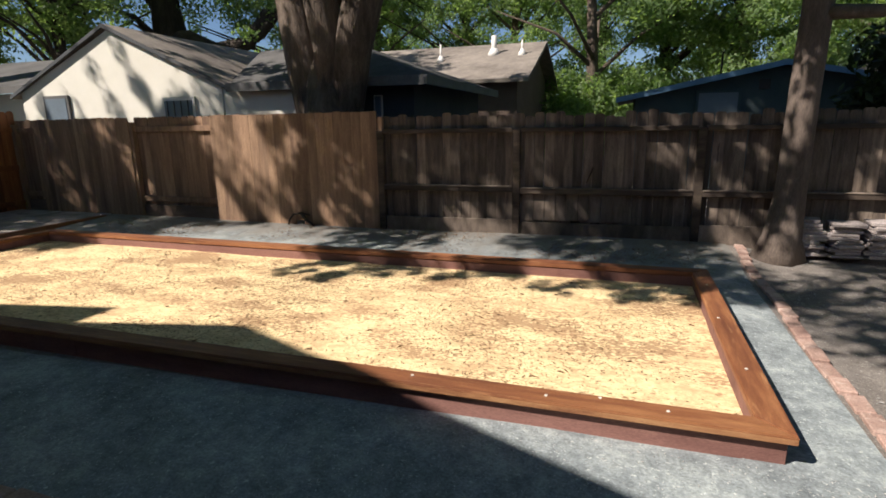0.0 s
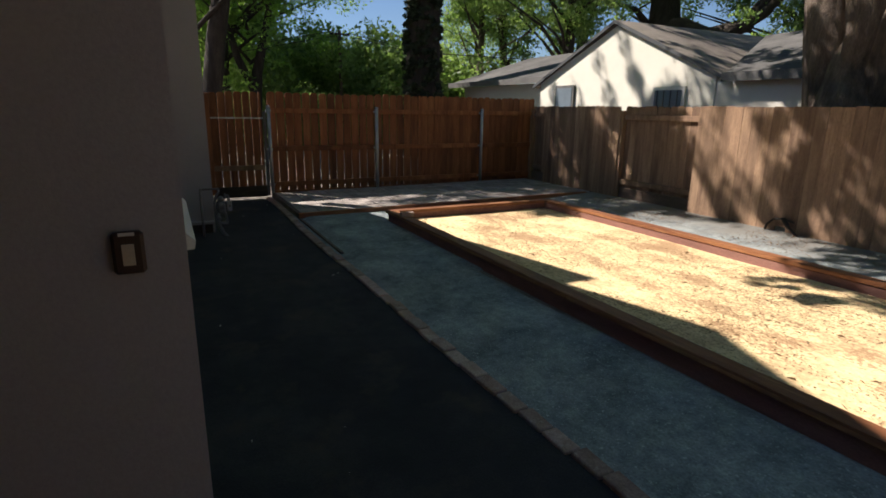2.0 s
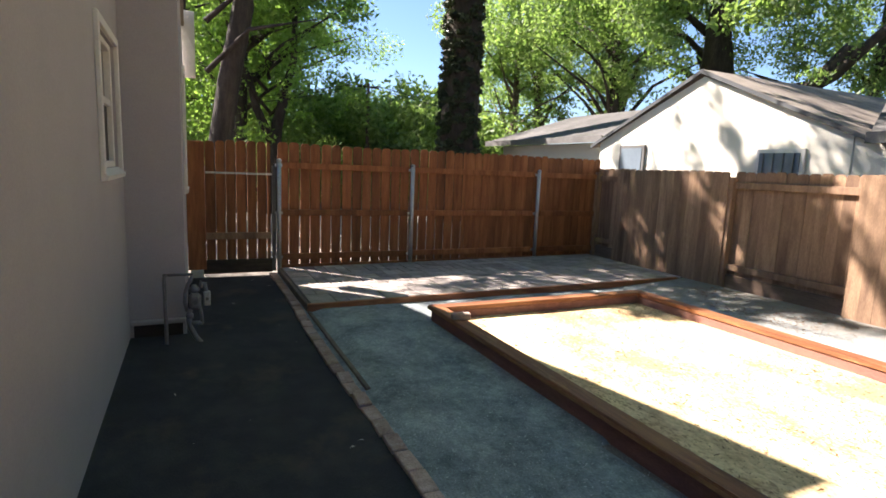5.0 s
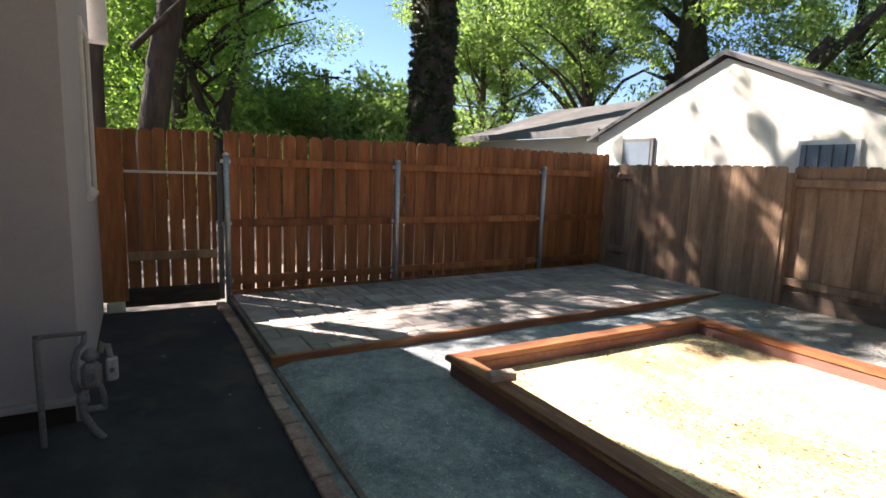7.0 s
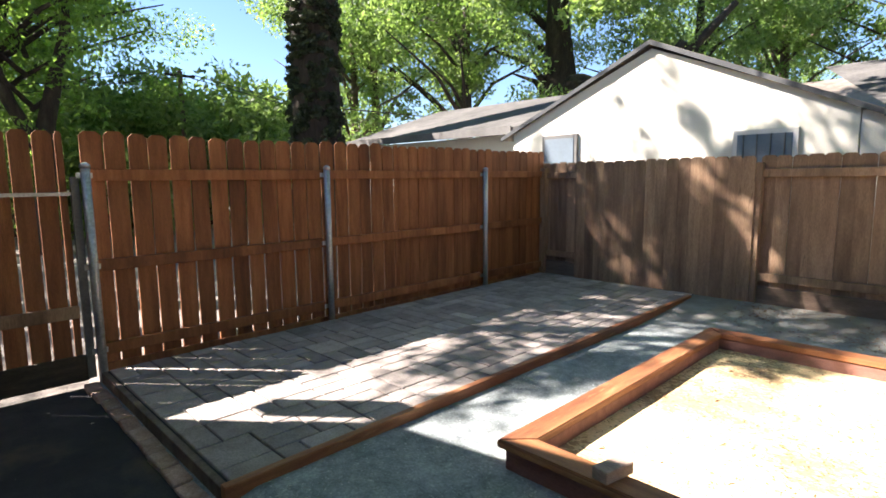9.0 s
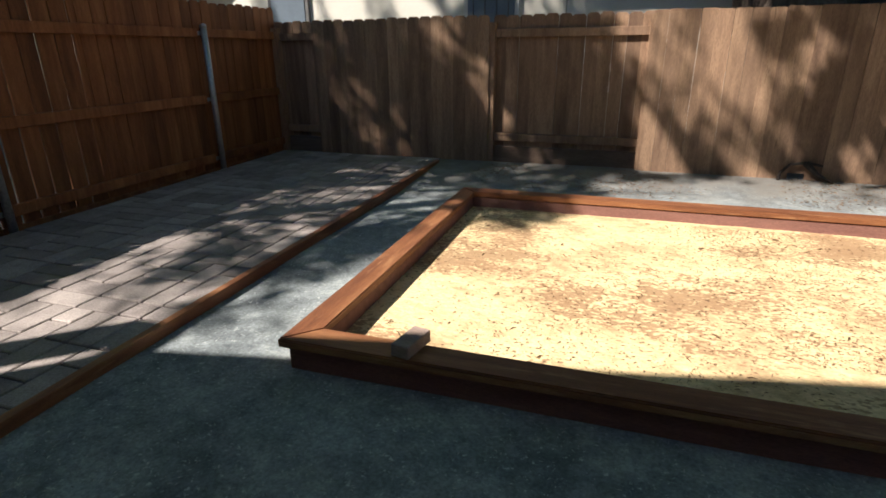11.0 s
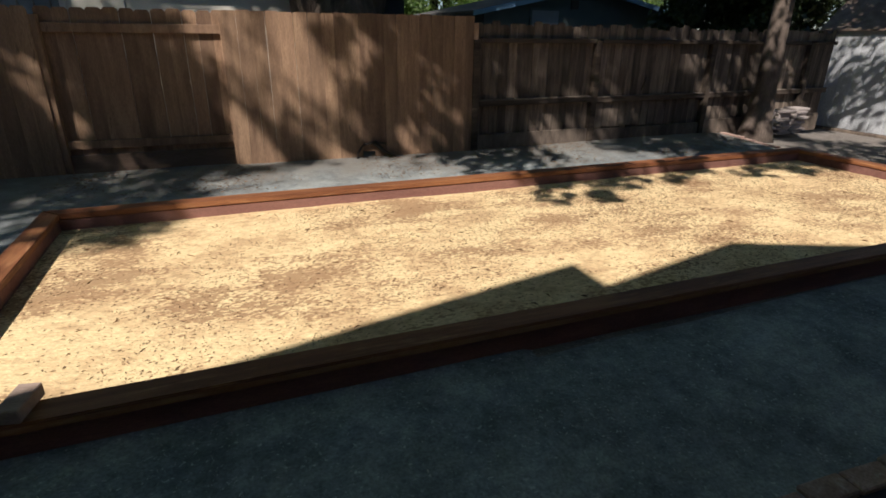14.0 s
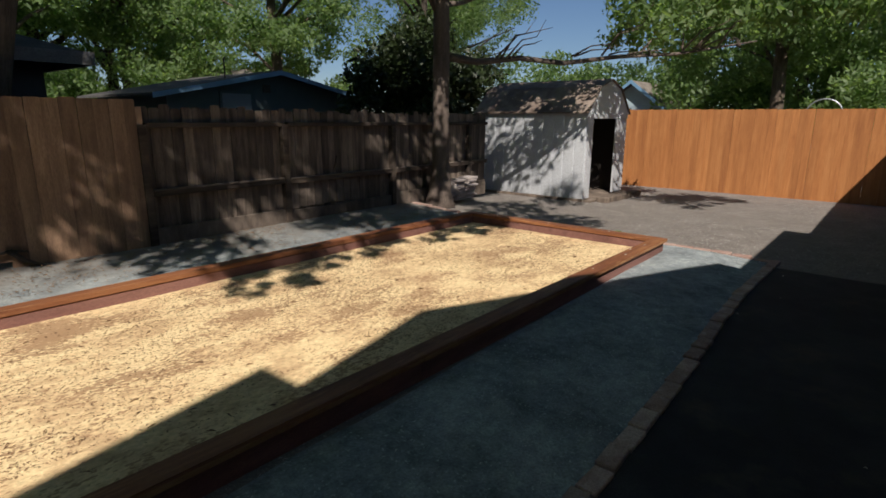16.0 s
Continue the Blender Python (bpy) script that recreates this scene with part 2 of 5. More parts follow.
M_LEAF = leaf_material("leaf_green", (0.065, 0.13, 0.035), (0.2, 0.285, 0.125), 0.6)
M_LEAFY = leaf_material("leaf_yellow_green", (0.075, 0.145, 0.035), (0.2, 0.31, 0.1), 0.7)
M_LEAFD = leaf_material("leaf_dark", (0.012, 0.022, 0.008), (0.035, 0.055, 0.015), 0.25)
M_IVY = leaf_material("leaf_ivy", (0.02, 0.031, 0.014), (0.045, 0.06, 0.027), 0.1)
M_PALE = plain("pale_debris", (0.62, 0.58, 0.5), 0.9)
M_STRAW = material("dry_leaf_litter", [(0.14, 0.083, 0.042), (0.27, 0.168, 0.088)], 5, 0.9, 0, island=True, rand=0.4)
M_CHIP = material("stone_chips", [(0.3, 0.3, 0.29), (0.48, 0.47, 0.44)], 5, 0.9, 0, island=True, rand=0.35)
M_STONE = material("stacked_stone", [(0.29, 0.25, 0.235), (0.41, 0.36, 0.335)], 8, 0.9, 0.6, 0.01, rand=0.2)
M_BLIND = plain("drawn_blind", (0.16, 0.2, 0.24), 0.4)
M_SHINGLEDARK = material("dark_grey_shingle", [(0.05, 0.048, 0.046), (0.08, 0.077, 0.074), (0.115, 0.11, 0.105)], 4, 0.95, 0.6, 0.01, fine=30)
M_ROOFSHED = material("rusted_brown_roof_steel", [(0.09, 0.065, 0.05), (0.16, 0.12, 0.095), (0.26, 0.21, 0.17)], 6, 0.8, 0.4, 0.005)
M_SCREEN = plain("brown_screen", (0.06, 0.052, 0.045), 0.85)
M_OFFCUT = material("weathered_offcut", [(0.26, 0.19, 0.155), (0.38, 0.29, 0.24)], 8, 0.9, 0.3, 0.003, (1, 6, 6))
M_METER = material("grey_meter_paint", [(0.1, 0.098, 0.095), (0.16, 0.155, 0.15)], 8, 0.55, 0.2, 0.003)
M_METERPAINT = material("taupe_meter_paint", [(0.15, 0.143, 0.145), (0.23, 0.22, 0.225)], 8, 0.55, 0.2, 0.003)
M_METERBOX = material("pale_box_paint", [(0.32, 0.32, 0.33), (0.4, 0.4, 0.41)], 8, 0.5, 0.1, 0.002)
M_GREYLOW = material("darker_low_boards", [(0.09, 0.06, 0.042), (0.14, 0.095, 0.068), (0.2, 0.14, 0.1)], 6, 0.95, 0.5, 0.005, (0.5, 3.0, 3.0), 70, 0.2)
M_LITEDGE = material("sunlit_worn_orange_edge", [(0.22, 0.09, 0.038), (0.34, 0.165, 0.07), (0.46, 0.26, 0.12)], 6, 0.7, 0.3, 0.003, (1.5, 8, 8), 60, 0.1)
glass = bpy.data.materials.new("window_glass")
glass.use_nodes = True
gb = glass.node_tree.nodes["Principled BSDF"]
gb.inputs["Base Color"].default_value = (0.025, 0.022, 0.02, 1)
gb.inputs["Roughness"].default_value, gb.inputs["IOR"].default_value = 0.03, 1.9
M_GLASS = glass


# ---- mesh helpers ----
def mesh_of(name, bm, mat):
    me = bpy.data.meshes.new(name)
    bm.to_mesh(me)
    bm.free()
    me.materials.append(mat)
    return me


def part(name, bm, mat, parent=None, label=""):
    ob = new(name, mesh_of(name, bm, mat) if isinstance(bm, bmesh.types.BMesh) else bm)
    ob.parent = parent
    return tagged(ob, label)


def thing(name, at=(0, 0, 0), label="", category="", group=""):
    ob = new(name)
    ob.location = at
    return tagged(ob, label, category, group)


def slab(bm, x0, y0, z0, x1, y1, z1, bevel=0.0):
    """A block from corner to corner."""
    v = [bm.verts.new((x, y, z)) for z in (z0, z1) for x, y in ((x0, y0), (x1, y0), (x1, y1), (x0, y1))]
    f = [bm.faces.new([v[i] for i in q]) for q in ((3, 2, 1, 0), (4, 5, 6, 7), (0, 1, 5, 4), (1, 2, 6, 5), (2, 3, 7, 6), (3, 0, 4, 7))]
    if bevel:
        edges = {e for face in f for e in face.edges}
        bmesh.ops.bevel(bm, geom=list(edges), offset=bevel, segments=1, affect="EDGES")
    return bm


def block(x0, y0, z0, x1, y1, z1, bevel=0.0):
    return slab(bmesh.new(), x0, y0, z0, x1, y1, z1, bevel)


def prism(bm, outline, axis, a, b):
    """An outline drawn in the two other axes, pushed from a to b along axis."""
    def put(p, h):
        return (h, *p) if axis == "x" else (p[0], h, p[1]) if axis == "y" else (*p, h)
    lo, hi = [bm.verts.new(put(p, a)) for p in outline], [bm.verts.new(put(p, b)) for p in outline]
    k = len(outline)
    bm.faces.new(lo), bm.faces.new(hi[::-1])
    for i in range(k):
        bm.faces.new((lo[i], hi[i], hi[(i + 1) % k], lo[(i + 1) % k]))
    bmesh.ops.recalc_face_normals(bm, faces=bm.faces)
    return bm


def soften(bm, offset=0.006):
    """Takes the sharpness off all edges."""
    bmesh.ops.bevel(bm, geom=bm.edges[:], offset=offset, segments=2, affect="EDGES")


def tube(bm, pts, radii, sides=10, lumpy=0.0, seed=0):
    """A tapered round limb through points."""
    rings = []
    pts = [Vector(p) for p in pts]
    for i, p in enumerate(pts):
        way = (pts[min(i + 1, len(pts) - 1)] - pts[max(i - 1, 0)]).normalized()
        side = way.cross(Vector((0.31, 0.95, 0.1))).normalized()
        up = side.cross(way)
        ring = []
        for k in range(sides):
            a = 2 * math.pi * k / sides
            r = radii[i] * (1 + lumpy * noise.noise(Vector((math.cos(a) * 1.3, math.sin(a) * 1.3, i * 0.4 + seed))))
            ring.append(bm.verts.new(p + (side * math.cos(a) + up * math.sin(a)) * r))
        rings.append(ring)
    for a, b in zip(rings, rings[1:]):
        for k in range(sides):
            bm.faces.new((a[k], a[(k + 1) % sides], b[(k + 1) % sides], b[k])).smooth = True
    bm.faces.new(rings[0][::-1]), bm.faces.new(rings[-1])
    return bm


def leaves(name, clumps, count, size, mat, seed=0, droop=0.3, keep=None):
    """Many small folded leaves round clump centres (x, y, z, radius), as one mesh."""
    rng = np.random.default_rng(seed)
    c = np.array(clumps)
    w = c[:, 3] ** 2
    pick = rng.choice(len(c), count, p=w / w.sum())
    d = rng.normal(size=(count, 3))
    d /= np.linalg.norm(d, axis=1)[:, None]
    r = rng.random(count) ** 0.5
    pos = c[pick, :3] + d * (c[pick, 3] * r)[:, None] * np.array([1, 1, 0.7])
    if keep is not None:
        ok = keep(pos)
        pos = pos[ok]
        count = len(pos)
    a = rng.normal(size=(count, 3))
    a[:, 2] -= droop
    a /= np.linalg.norm(a, axis=1)[:, None]
    b = np.cross(a, rng.normal(size=(count, 3)))
    b /= np.linalg.norm(b, axis=1)[:, None]
    s = size * (0.6 + 0.8 * rng.random(count))[:, None]
    n = np.cross(a, b)
    v = np.stack([pos - a * s, pos + b * s * 0.42 + n * s * 0.12, pos + a * s, pos - b * s * 0.42 + n * s * 0.12], 1).reshape(-1, 3)
    me = bpy.data.meshes.new(name)
    me.vertices.add(4 * count), me.loops.add(6 * count), me.polygons.add(2 * count)
    me.vertices.foreach_set("co", v.ravel())
    base = np.arange(count)[:, None] * 4
    me.loops.foreach_set("vertex_index", (base + np.array([0, 1, 2, 0, 2, 3])).ravel())
    me.polygons.foreach_set("loop_start", np.arange(0, 6 * count, 3))
    me.polygons.foreach_set("loop_total", np.full(2 * count, 3))
    me.materials.append(mat)
    me.update(calc_edges=True)
    return me


def clumps_in(center, radii, n, r, seed, shell=0.55):
    """Clump centres scattered through an ellipsoid, more of them near its skin."""
    rng = np.random.default_rng(seed)
    d = rng.normal(size=(n, 3))
    d /= np.linalg.norm(d, axis=1)[:, None]
    k = shell + (1 - shell) * rng.random(n)
    p = np.array(center) + d * k[:, None] * np.array(radii)
    return np.c_[p, r * (0.5 + 0.9 * rng.random(n))]


# ---- ground ----
def ground_z(x, y):
    rise = 0.12 * min(max((y - 5.6) / 1.3, 0), 1) * min(max((3.5 - x) / 2, 0), 1)
    ramp = 0.08 + 0.52 * min(max((x + 5.6) / 1.5, 0), 1)
    bed = 0.055 * min(max((y - 1.62) / ramp, 0), 1) * min(max((1.3 - x) / 0.3, 0), 1) * min(max((x + 40) / 5, 0), 1)
    dug = 0.07 if -7.17 < x < 0.58 and 2.765 < y < 5.29 else 0
    return rise * 0.6 + bed - dug - 0.1 * min(max((x - 1.6) / 5, 0), 1)


bm = bmesh.new()
R = 600
xs = [-R, -100, -41, -30, -16] + [-14 + 0.35 * i for i in range(80)] + [16, 30, 100, R]
ys = [-R, -100, -30, -12] + [-6 + 0.3 * i for i in range(72)] + [20, 30, 100, R]
grid = [[bm.verts.new((x, y, ground_z(x, y) - 0.012)) for x in xs] for y in ys]
for r0, r1 in zip(grid, grid[1:]):
    for i in range(len(xs) - 1):
        bm.faces.new((r0[i], r0[i + 1], r1[i + 1], r1[i]))
tagged(part("ground", bm, M_GRAVEL), "brown gravel and bare earth round the yard", "ground", kind="structure")


def bow(x):
    """How far the edging and the bed's edge swing north of a straight line."""
    return 0.07 * min(max((x + 4.8) / 2.6, 0), 1) + 0.06 * min(max((x + 2.2) / 2, 0), 1)


def sheet(name, x0, y0, x1, y1, step, lift, mat, label, rough=0.006, north=0):
    b = bmesh.new()
    nx, ny = max(1, round((x1 - x0) / step)), max(1, round((y1 - y0) / step))
    g = []
    for j in range(ny + 1):
        row = []
        for i in range(nx + 1):
            x, y = x0 + (x1 - x0) * i / nx, y0 + (y1 - y0) * j / ny
            y += bow(x) * (j / ny if north else 1 - j / ny)
            row.append(b.verts.new((x, y, ground_z(x, y) + lift + rough * noise.noise(Vector((x * 2.3, y * 2.3, 0.5))))))
        g.append(row)
    for r0, r1 in zip(g, g[1:]):
        for i in range(nx):
            b.faces.new((r0[i], r0[i + 1], r1[i + 1], r1[i])).smooth = True
    return tagged(part(name, b, mat), label, "ground", kind="structure")


sheet("fines_bed", -10.15, 1.55, 1.1, 7.0, 0.2, 0.006, M_FINES, "bed of crushed blue-grey fines round the sand box")
sheet("dark_path", -10.15, -2.6, 0.95, 1.51, 0.25, 0.002, M_DARK, "dark packed path beside the house", north=1)


def sand_z(x, y):
    return 0.08 + 0.009 * noise.noise(Vector((x * 0.9, y * 0.9, 3))) + 0.004 * noise.noise(Vector((x * 4, y * 4, 1)))


# ---- sand box ----
BX0, BX1, BY0, BY1, BZ = -7.29, 0.70, 2.645, 5.41, 0.21
CAP, THICK = 0.14, 0.042
box_thing = thing("sand_box", (0, 0, 0), "long low red-stained timber sand box on blue-grey fines", "sandbox")
bm = prism(bmesh.new(), [(BX0, BY0), (BX1, BY0), (BX1 - CAP, BY0 + CAP), (BX0 + CAP, BY0 + CAP)], "z", BZ - THICK, BZ)
soften(bm)
part("cap_board", bm, M_RED, box_thing)
bm = prism(bmesh.new(), [(BX0 + CAP, BY1 - CAP), (BX1 - CAP, BY1 - CAP), (BX1, BY1), (BX0, BY1)], "z", BZ - THICK, BZ)
soften(bm)
part("cap_board", bm, M_RED, box_thing)
bm = prism(bmesh.new(), [(BX0, BY0), (BX0 + CAP, BY0 + CAP), (BX0 + CAP, BY1 - CAP), (BX0, BY1)], "z", BZ - THICK, BZ - 0.001)
soften(bm)
part("cap_board", bm, M_REDY, box_thing)
bm = prism(bmesh.new(), [(BX1, BY0), (BX1, BY1), (BX1 - CAP, BY1 - CAP), (BX1 - CAP, BY0 + CAP)], "z", BZ - THICK, BZ - 0.001)
soften(bm)
part("cap_board", bm, M_REDY, box_thing)
# orange strips paint the sunlit line on the cap's worn outer edge
for a, b_ in ((BX0 + 0.004, -3.4), (-3.39, BX1 - 0.004)):
    part("worn_edge", block(a, BY0 - 0.0015, BZ - THICK + 0.006, b_, BY0 + 0.002, BZ - 0.012), M_LITEDGE, box_thing, "orange worn edge of the cap, painted as sunlit")
IN = 0.03
for y0, y1 in ((BY0 + IN, BY0 + IN + 0.045), (BY1 - IN - 0.045 - 0.03, BY1 - IN - 0.03)):
    for a, b_ in ((BX0 + IN, -3.4), (-3.397, BX1 - IN)):
        part("side_board", block(a, y0, -0.03, b_, y1, BZ - THICK - 0.003, 0.003), M_REDX, box_thing, "dull red side board")
for x0, x1 in ((BX0 + IN, BX0 + IN + 0.045), (BX1 - IN - 0.045, BX1 - IN)):
    part("side_board", block(x0, BY0 + IN + 0.048, -0.03, x1, BY1 - IN - 0.078, BZ - THICK - 0.003, 0.003), M_REDX, box_thing, "dull red side board")
IY0, IY1, IX0, IX1 = BY0 + CAP - 0.045, BY1 - CAP + 0.045, BX0 + CAP - 0.045, BX1 - CAP + 0.045
for q in ((IX0, IY0, -4.1, IY0 + 0.035), (-4.097, IY0, IX1, IY0 + 0.035), (IX0, IY1 - 0.035, -2.2, IY1), (-2.197, IY1 - 0.035, IX1, IY1),
          (IX0, IY0 + 0.037, IX0 + 0.035, IY1 - 0.037), (IX1 - 0.035, IY0 + 0.037, IX1, IY1 - 0.037)):
    part("inner_board", block(q[0], q[1], -0.03, q[2], q[3], BZ - THICK - 0.004, 0.003), M_REDX, box_thing, "dull pinkish inner board")
for x, y in ((0.2, 2.72), (-0.35, 2.71), (-1.05, 2.73), (0.62, 3.3), (0.6, 4.1), (0.63, 4.9), (-0.1, 2.76)):
    bm = bmesh.new()
    bmesh.ops.create_cone(bm, cap_ends=True, segments=10, radius1=0.009, radius2=0.008, depth=0.003)
    bmesh.ops.translate(bm, verts=bm.verts, vec=(x, y, BZ + 0.0015))
    part("screw_plug", bm, M_PALE, box_thing, "pale filler plug")
bm = bmesh.new()
g = []
for j in range(27):
    row = []
    for i in range(79):
        x, y = BX0 + 0.08 + (BX1 - BX0 - 0.16) * i / 78, BY0 + 0.08 + (BY1 - BY0 - 0.19) * j / 26
        row.append(bm.verts.new((x, y, sand_z(x, y))))
    g.append(row)
for r0, r1 in zip(g, g[1:]):
    for i in range(78):
        bm.faces.new((r0[i], r0[i + 1], r1[i + 1], r1[i])).smooth = True
tagged(part("sand_fill", bm, M_SAND), "pale yellow sand bed strewn with dry litter in the timber box", "sand", kind="structure")
blk = tagged(part("wood_block", block(-0.04, -0.085, 0, 0.04, 0.085, 0.055, 0.004), M_OFFCUT), "short weathered offcut of lumber lying on the timber cap", "block")
blk.location, blk.rotation_euler = (-6.73, 2.735, BZ + 0.001), (0, 0, radians(-12))


# ---- fences ----
def board_mesh(name, w, h, t, mat, dog=0.03):
    b = bmesh.new()
    return mesh_of(name, prism(b, [(0, 0), (w, 0), (w, h - dog), (w - dog, h), (dog, h), (0, h - dog)], "y", 0, t), mat)


def boards(parent, x0, x1, height, width, thick, mat, gap=(0.0, 0.012), y=0.0, z=0.0, lean=0.15, tall=0.012, seed=1, dog=0.03, name="board"):
    """A run of upright boards along the parent's own x."""
    rng = random.Random(seed)
    kinds = [board_mesh(name, width * k, height, thick, mat, dog) for k in (1.0, 0.93, 0.97)]
    x = x0
    while x < x1 - 0.03:
        me = rng.choice(kinds)
        w = me.vertices[1].co.x
        ob = part(name, me, mat, parent)
        s = min(1.0, (x1 - x) / w)
        ob.location = (x, y + rng.uniform(-0.002, 0.002), z + rng.uniform(-0.004, 0.004))
        ob.scale = (s, 1, 1 + rng.uniform(-tall, tall) / height)
        ob.rotation_euler = (0, radians(rng.uniform(-lean, lean)), 0)
        x += w * s + rng.uniform(*gap)


# the new cedar fence with steel posts, along x = -10.2
wf = thing("cedar_fence", (-10.24, 1.62, 0), "new reddish cedar board fence with galvanised steel posts", "fence")
wf.rotation_euler = (0, 0, radians(90))
boards(wf, 0.0, 2.9, 1.72, 0.138, 0.018, M_CEDAR, (0.012, 0.024), z=0.1, seed=4)
boards(wf, 2.91, 5.58, 1.72, 0.142, 0.018, M_CEDAR, (0.002, 0.009), z=0.1, seed=6)
for z in (0.2, 0.82, 1.47):
    for a, b_ in ((0.02, 1.92), (1.98, 4.2), (4.26, 5.56)):
        part("rail", block(a, -0.042, z, b_, -0.003, z + 0.085, 0.003), M_CEDAR, wf)
part("kickboard", block(0, -0.03, 0.0, 5.57, -0.004, 0.13, 0.003), M_CEDAR, wf)
for x in (0.0, 1.95, 4.23):
    b = tube(bmesh.new(), [(x, -0.085, -0.1), (x, -0.085, 1.56)], [0.03, 0.03], 12)
    post = part("steel_post", b, M_STEEL, wf)
    part("post_cap", tube(bmesh.new(), [(x, -0.085, 1.561), (x, -0.085, 1.585), (x, -0.085, 1.6)], [0.035, 0.033, 0.012], 12), M_STEEL, post)
    for z in (0.24, 0.86, 1.51):
        part("bracket", block(x - 0.05, -0.052, z - 0.02, x + 0.05, -0.0435, z + 0.02), M_STEEL, post)
# the gate
gate = thing("gate", (-10.24, 0.62, 0), "closed cedar board gate in a steel frame, open at the bottom", "gate")
gate.rotation_euler = (0, 0, radians(90))
boards(gate, 0.08, 0.9, 1.6, 0.12, 0.018, M_CEDAR, (0.014, 0.022), z=0.2, seed=9, dog=0.025)
part("gate_rail", block(0.08, -0.03, 1.37, 0.92, -0.003, 1.395), M_STEEL, gate, "thin galvanised rail")
part("gate_rail", block(0.08, -0.035, 0.5, 0.9, -0.003, 0.59, 0.003), M_GREY, gate)
part("gate_rail", block(0.04, -0.03, 0.035, 0.92, -0.003, 0.225, 0.003), M_OLDRAIL, gate, "dark bottom rail")
part("gate_stile", block(0.915, -0.045, 0.05, 0.965, -0.005, 1.5), M_METER, gate, "dull grey stile")
jamb = tagged(part("gate_post", block(-10.27, 0.475, 0.1, -10.2, 0.695, 1.78, 0.004), M_CEDAR), "cedar post between house and gate", "post")
foot = tagged(part("post_footing", block(-10.29, 0.5, -0.02, -10.18, 0.66, 0.1, 0.02), M_PALE), "pale concrete footing under the gate post", "footing")

# the weathered good-neighbour fence along the north side
nf = thing("weathered_fence", (-10.2, 7.15, 0), "weathered grey-brown board fence in alternating panels with dog-eared tops", "fence")
nf.rotation_euler = (0, 0, radians(-1.9))
for x0, x1, front, seed in ((-0.05, 0.62, False, 1), (0.58, 2.74, True, 2), (2.76, 4.4, False, 3), (4.36, 7.08, True, 5)):
    boards(nf, x0, x1, 1.6, 0.14, 0.017, M_GREY, (0.0, 0.003), y=(-0.06 if front else 0.045), z=0.07, seed=seed, lean=0.1, dog=(0.01 if seed == 5 else 0.024), tall=0.008)
    if not front:
        for z in (0.36, 1.45):
            part("rail", block(x0 + 0.0, 0.0, z, x1, 0.042, z + 0.085, 0.004), M_GREY, nf)
        part("kickboard", block(x0, 0.005, -0.05, x1, 0.04, 0.30, 0.003), M_GREYLOW, nf)
for x in (0.01, 0.6, 2.75, 4.38, 7.1):
    part("fence_post", block(x - 0.045, -0.04, -0.1, x + 0.045, 0.043, 1.6, 0.004), M_GREY, nf)

for ob in nf.children:
    if ob.name.startswith("board") and 5.66 < ob.location.x < 5.86:
        ob.location.z += 0.12
        ob.scale.z *= 0.92
snag = thing("dead_snag", (-4.45, 6.83, 0.08), "small dark dead stem leaning on the weathered fence", "dead plant")
part("stem", tube(bmesh.new(), [(-0.12, 0, -0.02), (-0.1, 0.02, 0.12), (-0.03, 0.03, 0.2), (0.1, 0.03, 0.22), (0.24, 0.02, 0.2)], [0.016, 0.014, 0.013, 0.016, 0.01], 6), M_BARKDARK, snag)
part("stem", tube(bmesh.new(), [(0.1, 0.03, 0.22), (0.2, 0.0, 0.12), (0.34, -0.03, 0.05)], [0.03, 0.022, 0.01], 6), M_BARKDARK, snag)

of = thing("old_fence", (-3.09, 6.93, 0), "old dark board fence with sagging rails and ragged tops", "fence")
of.rotation_euler = (0, 0, radians(2.6))
rng = random.Random(12)
ragged = [board_mesh("board", 0.115, h, 0.016, M_OLD, 0.02) for h in (1.5, 1.53, 1.48, 1.51)]
x = 0.0
while x < 6.6:
    ob = part("board", rng.choice(ragged), M_OLD, of)
    ob.location = (x, rng.uniform(-0.004, 0.004), 0.09 + rng.uniform(-0.01, 0.02) - 0.02 * x / 6)
    ob.rotation_euler = (0, radians(rng.uniform(-0.4, 0.4)), 0)
    x += 0.115 + rng.choice((0.0, 0.001, 0.001, 0.004))
px = [0.0, 1.78, 3.85, 6.0]
for i, x in enumerate(px):
    part("fence_post", block(x - 0.045, -0.09, -0.1, x + 0.045, -0.005, 1.42, 0.005), M_OLDRAIL, of)
for a, b_ in zip(px, px[1:] + [6.65]):
    sag = 0.02 * math.sin(a * 3)
    part("rail", block(a + 0.046, -0.085, 1.385, b_ - 0.046, -0.01, 1.44, 0.006), M_OLDRAIL, of)
    part("rail", block(a + 0.046, -0.09, 0.66 + sag, b_ - 0.046, -0.01, 0.72 + sag, 0.006), M_OLDRAIL, of)
    # lighter strip paints the light on the rail's weathered top
    part("cap_strip", block(a + 0.05, -0.098, 0.7215 + sag, b_ - 0.05, -0.012, 0.735 + sag, 0.003), M_OLDTOP, of, "worn grey-brown strip that paints the rail's lit top")
    part("kickboard", block(a + 0.046, -0.06, 0.02, b_ - 0.046, -0.025, 0.3 + rng.uniform(-0.02, 0.03), 0.004), M_OLDTOP, of, "worn low board")
patch = [board_mesh("patch_board", 0.125, h, 0.016, M_OLDTOP, 0.004) for h in (0.36, 0.33, 0.38)]
x = 1.86
while x < 3.0:
    ob = part("patch_board", rng.choice(patch), M_OLDTOP, of, "lighter short board below the rail")
    ob.location = (x, -0.03, 0.31 + rng.uniform(-0.01, 0.01))
    x += 0.135
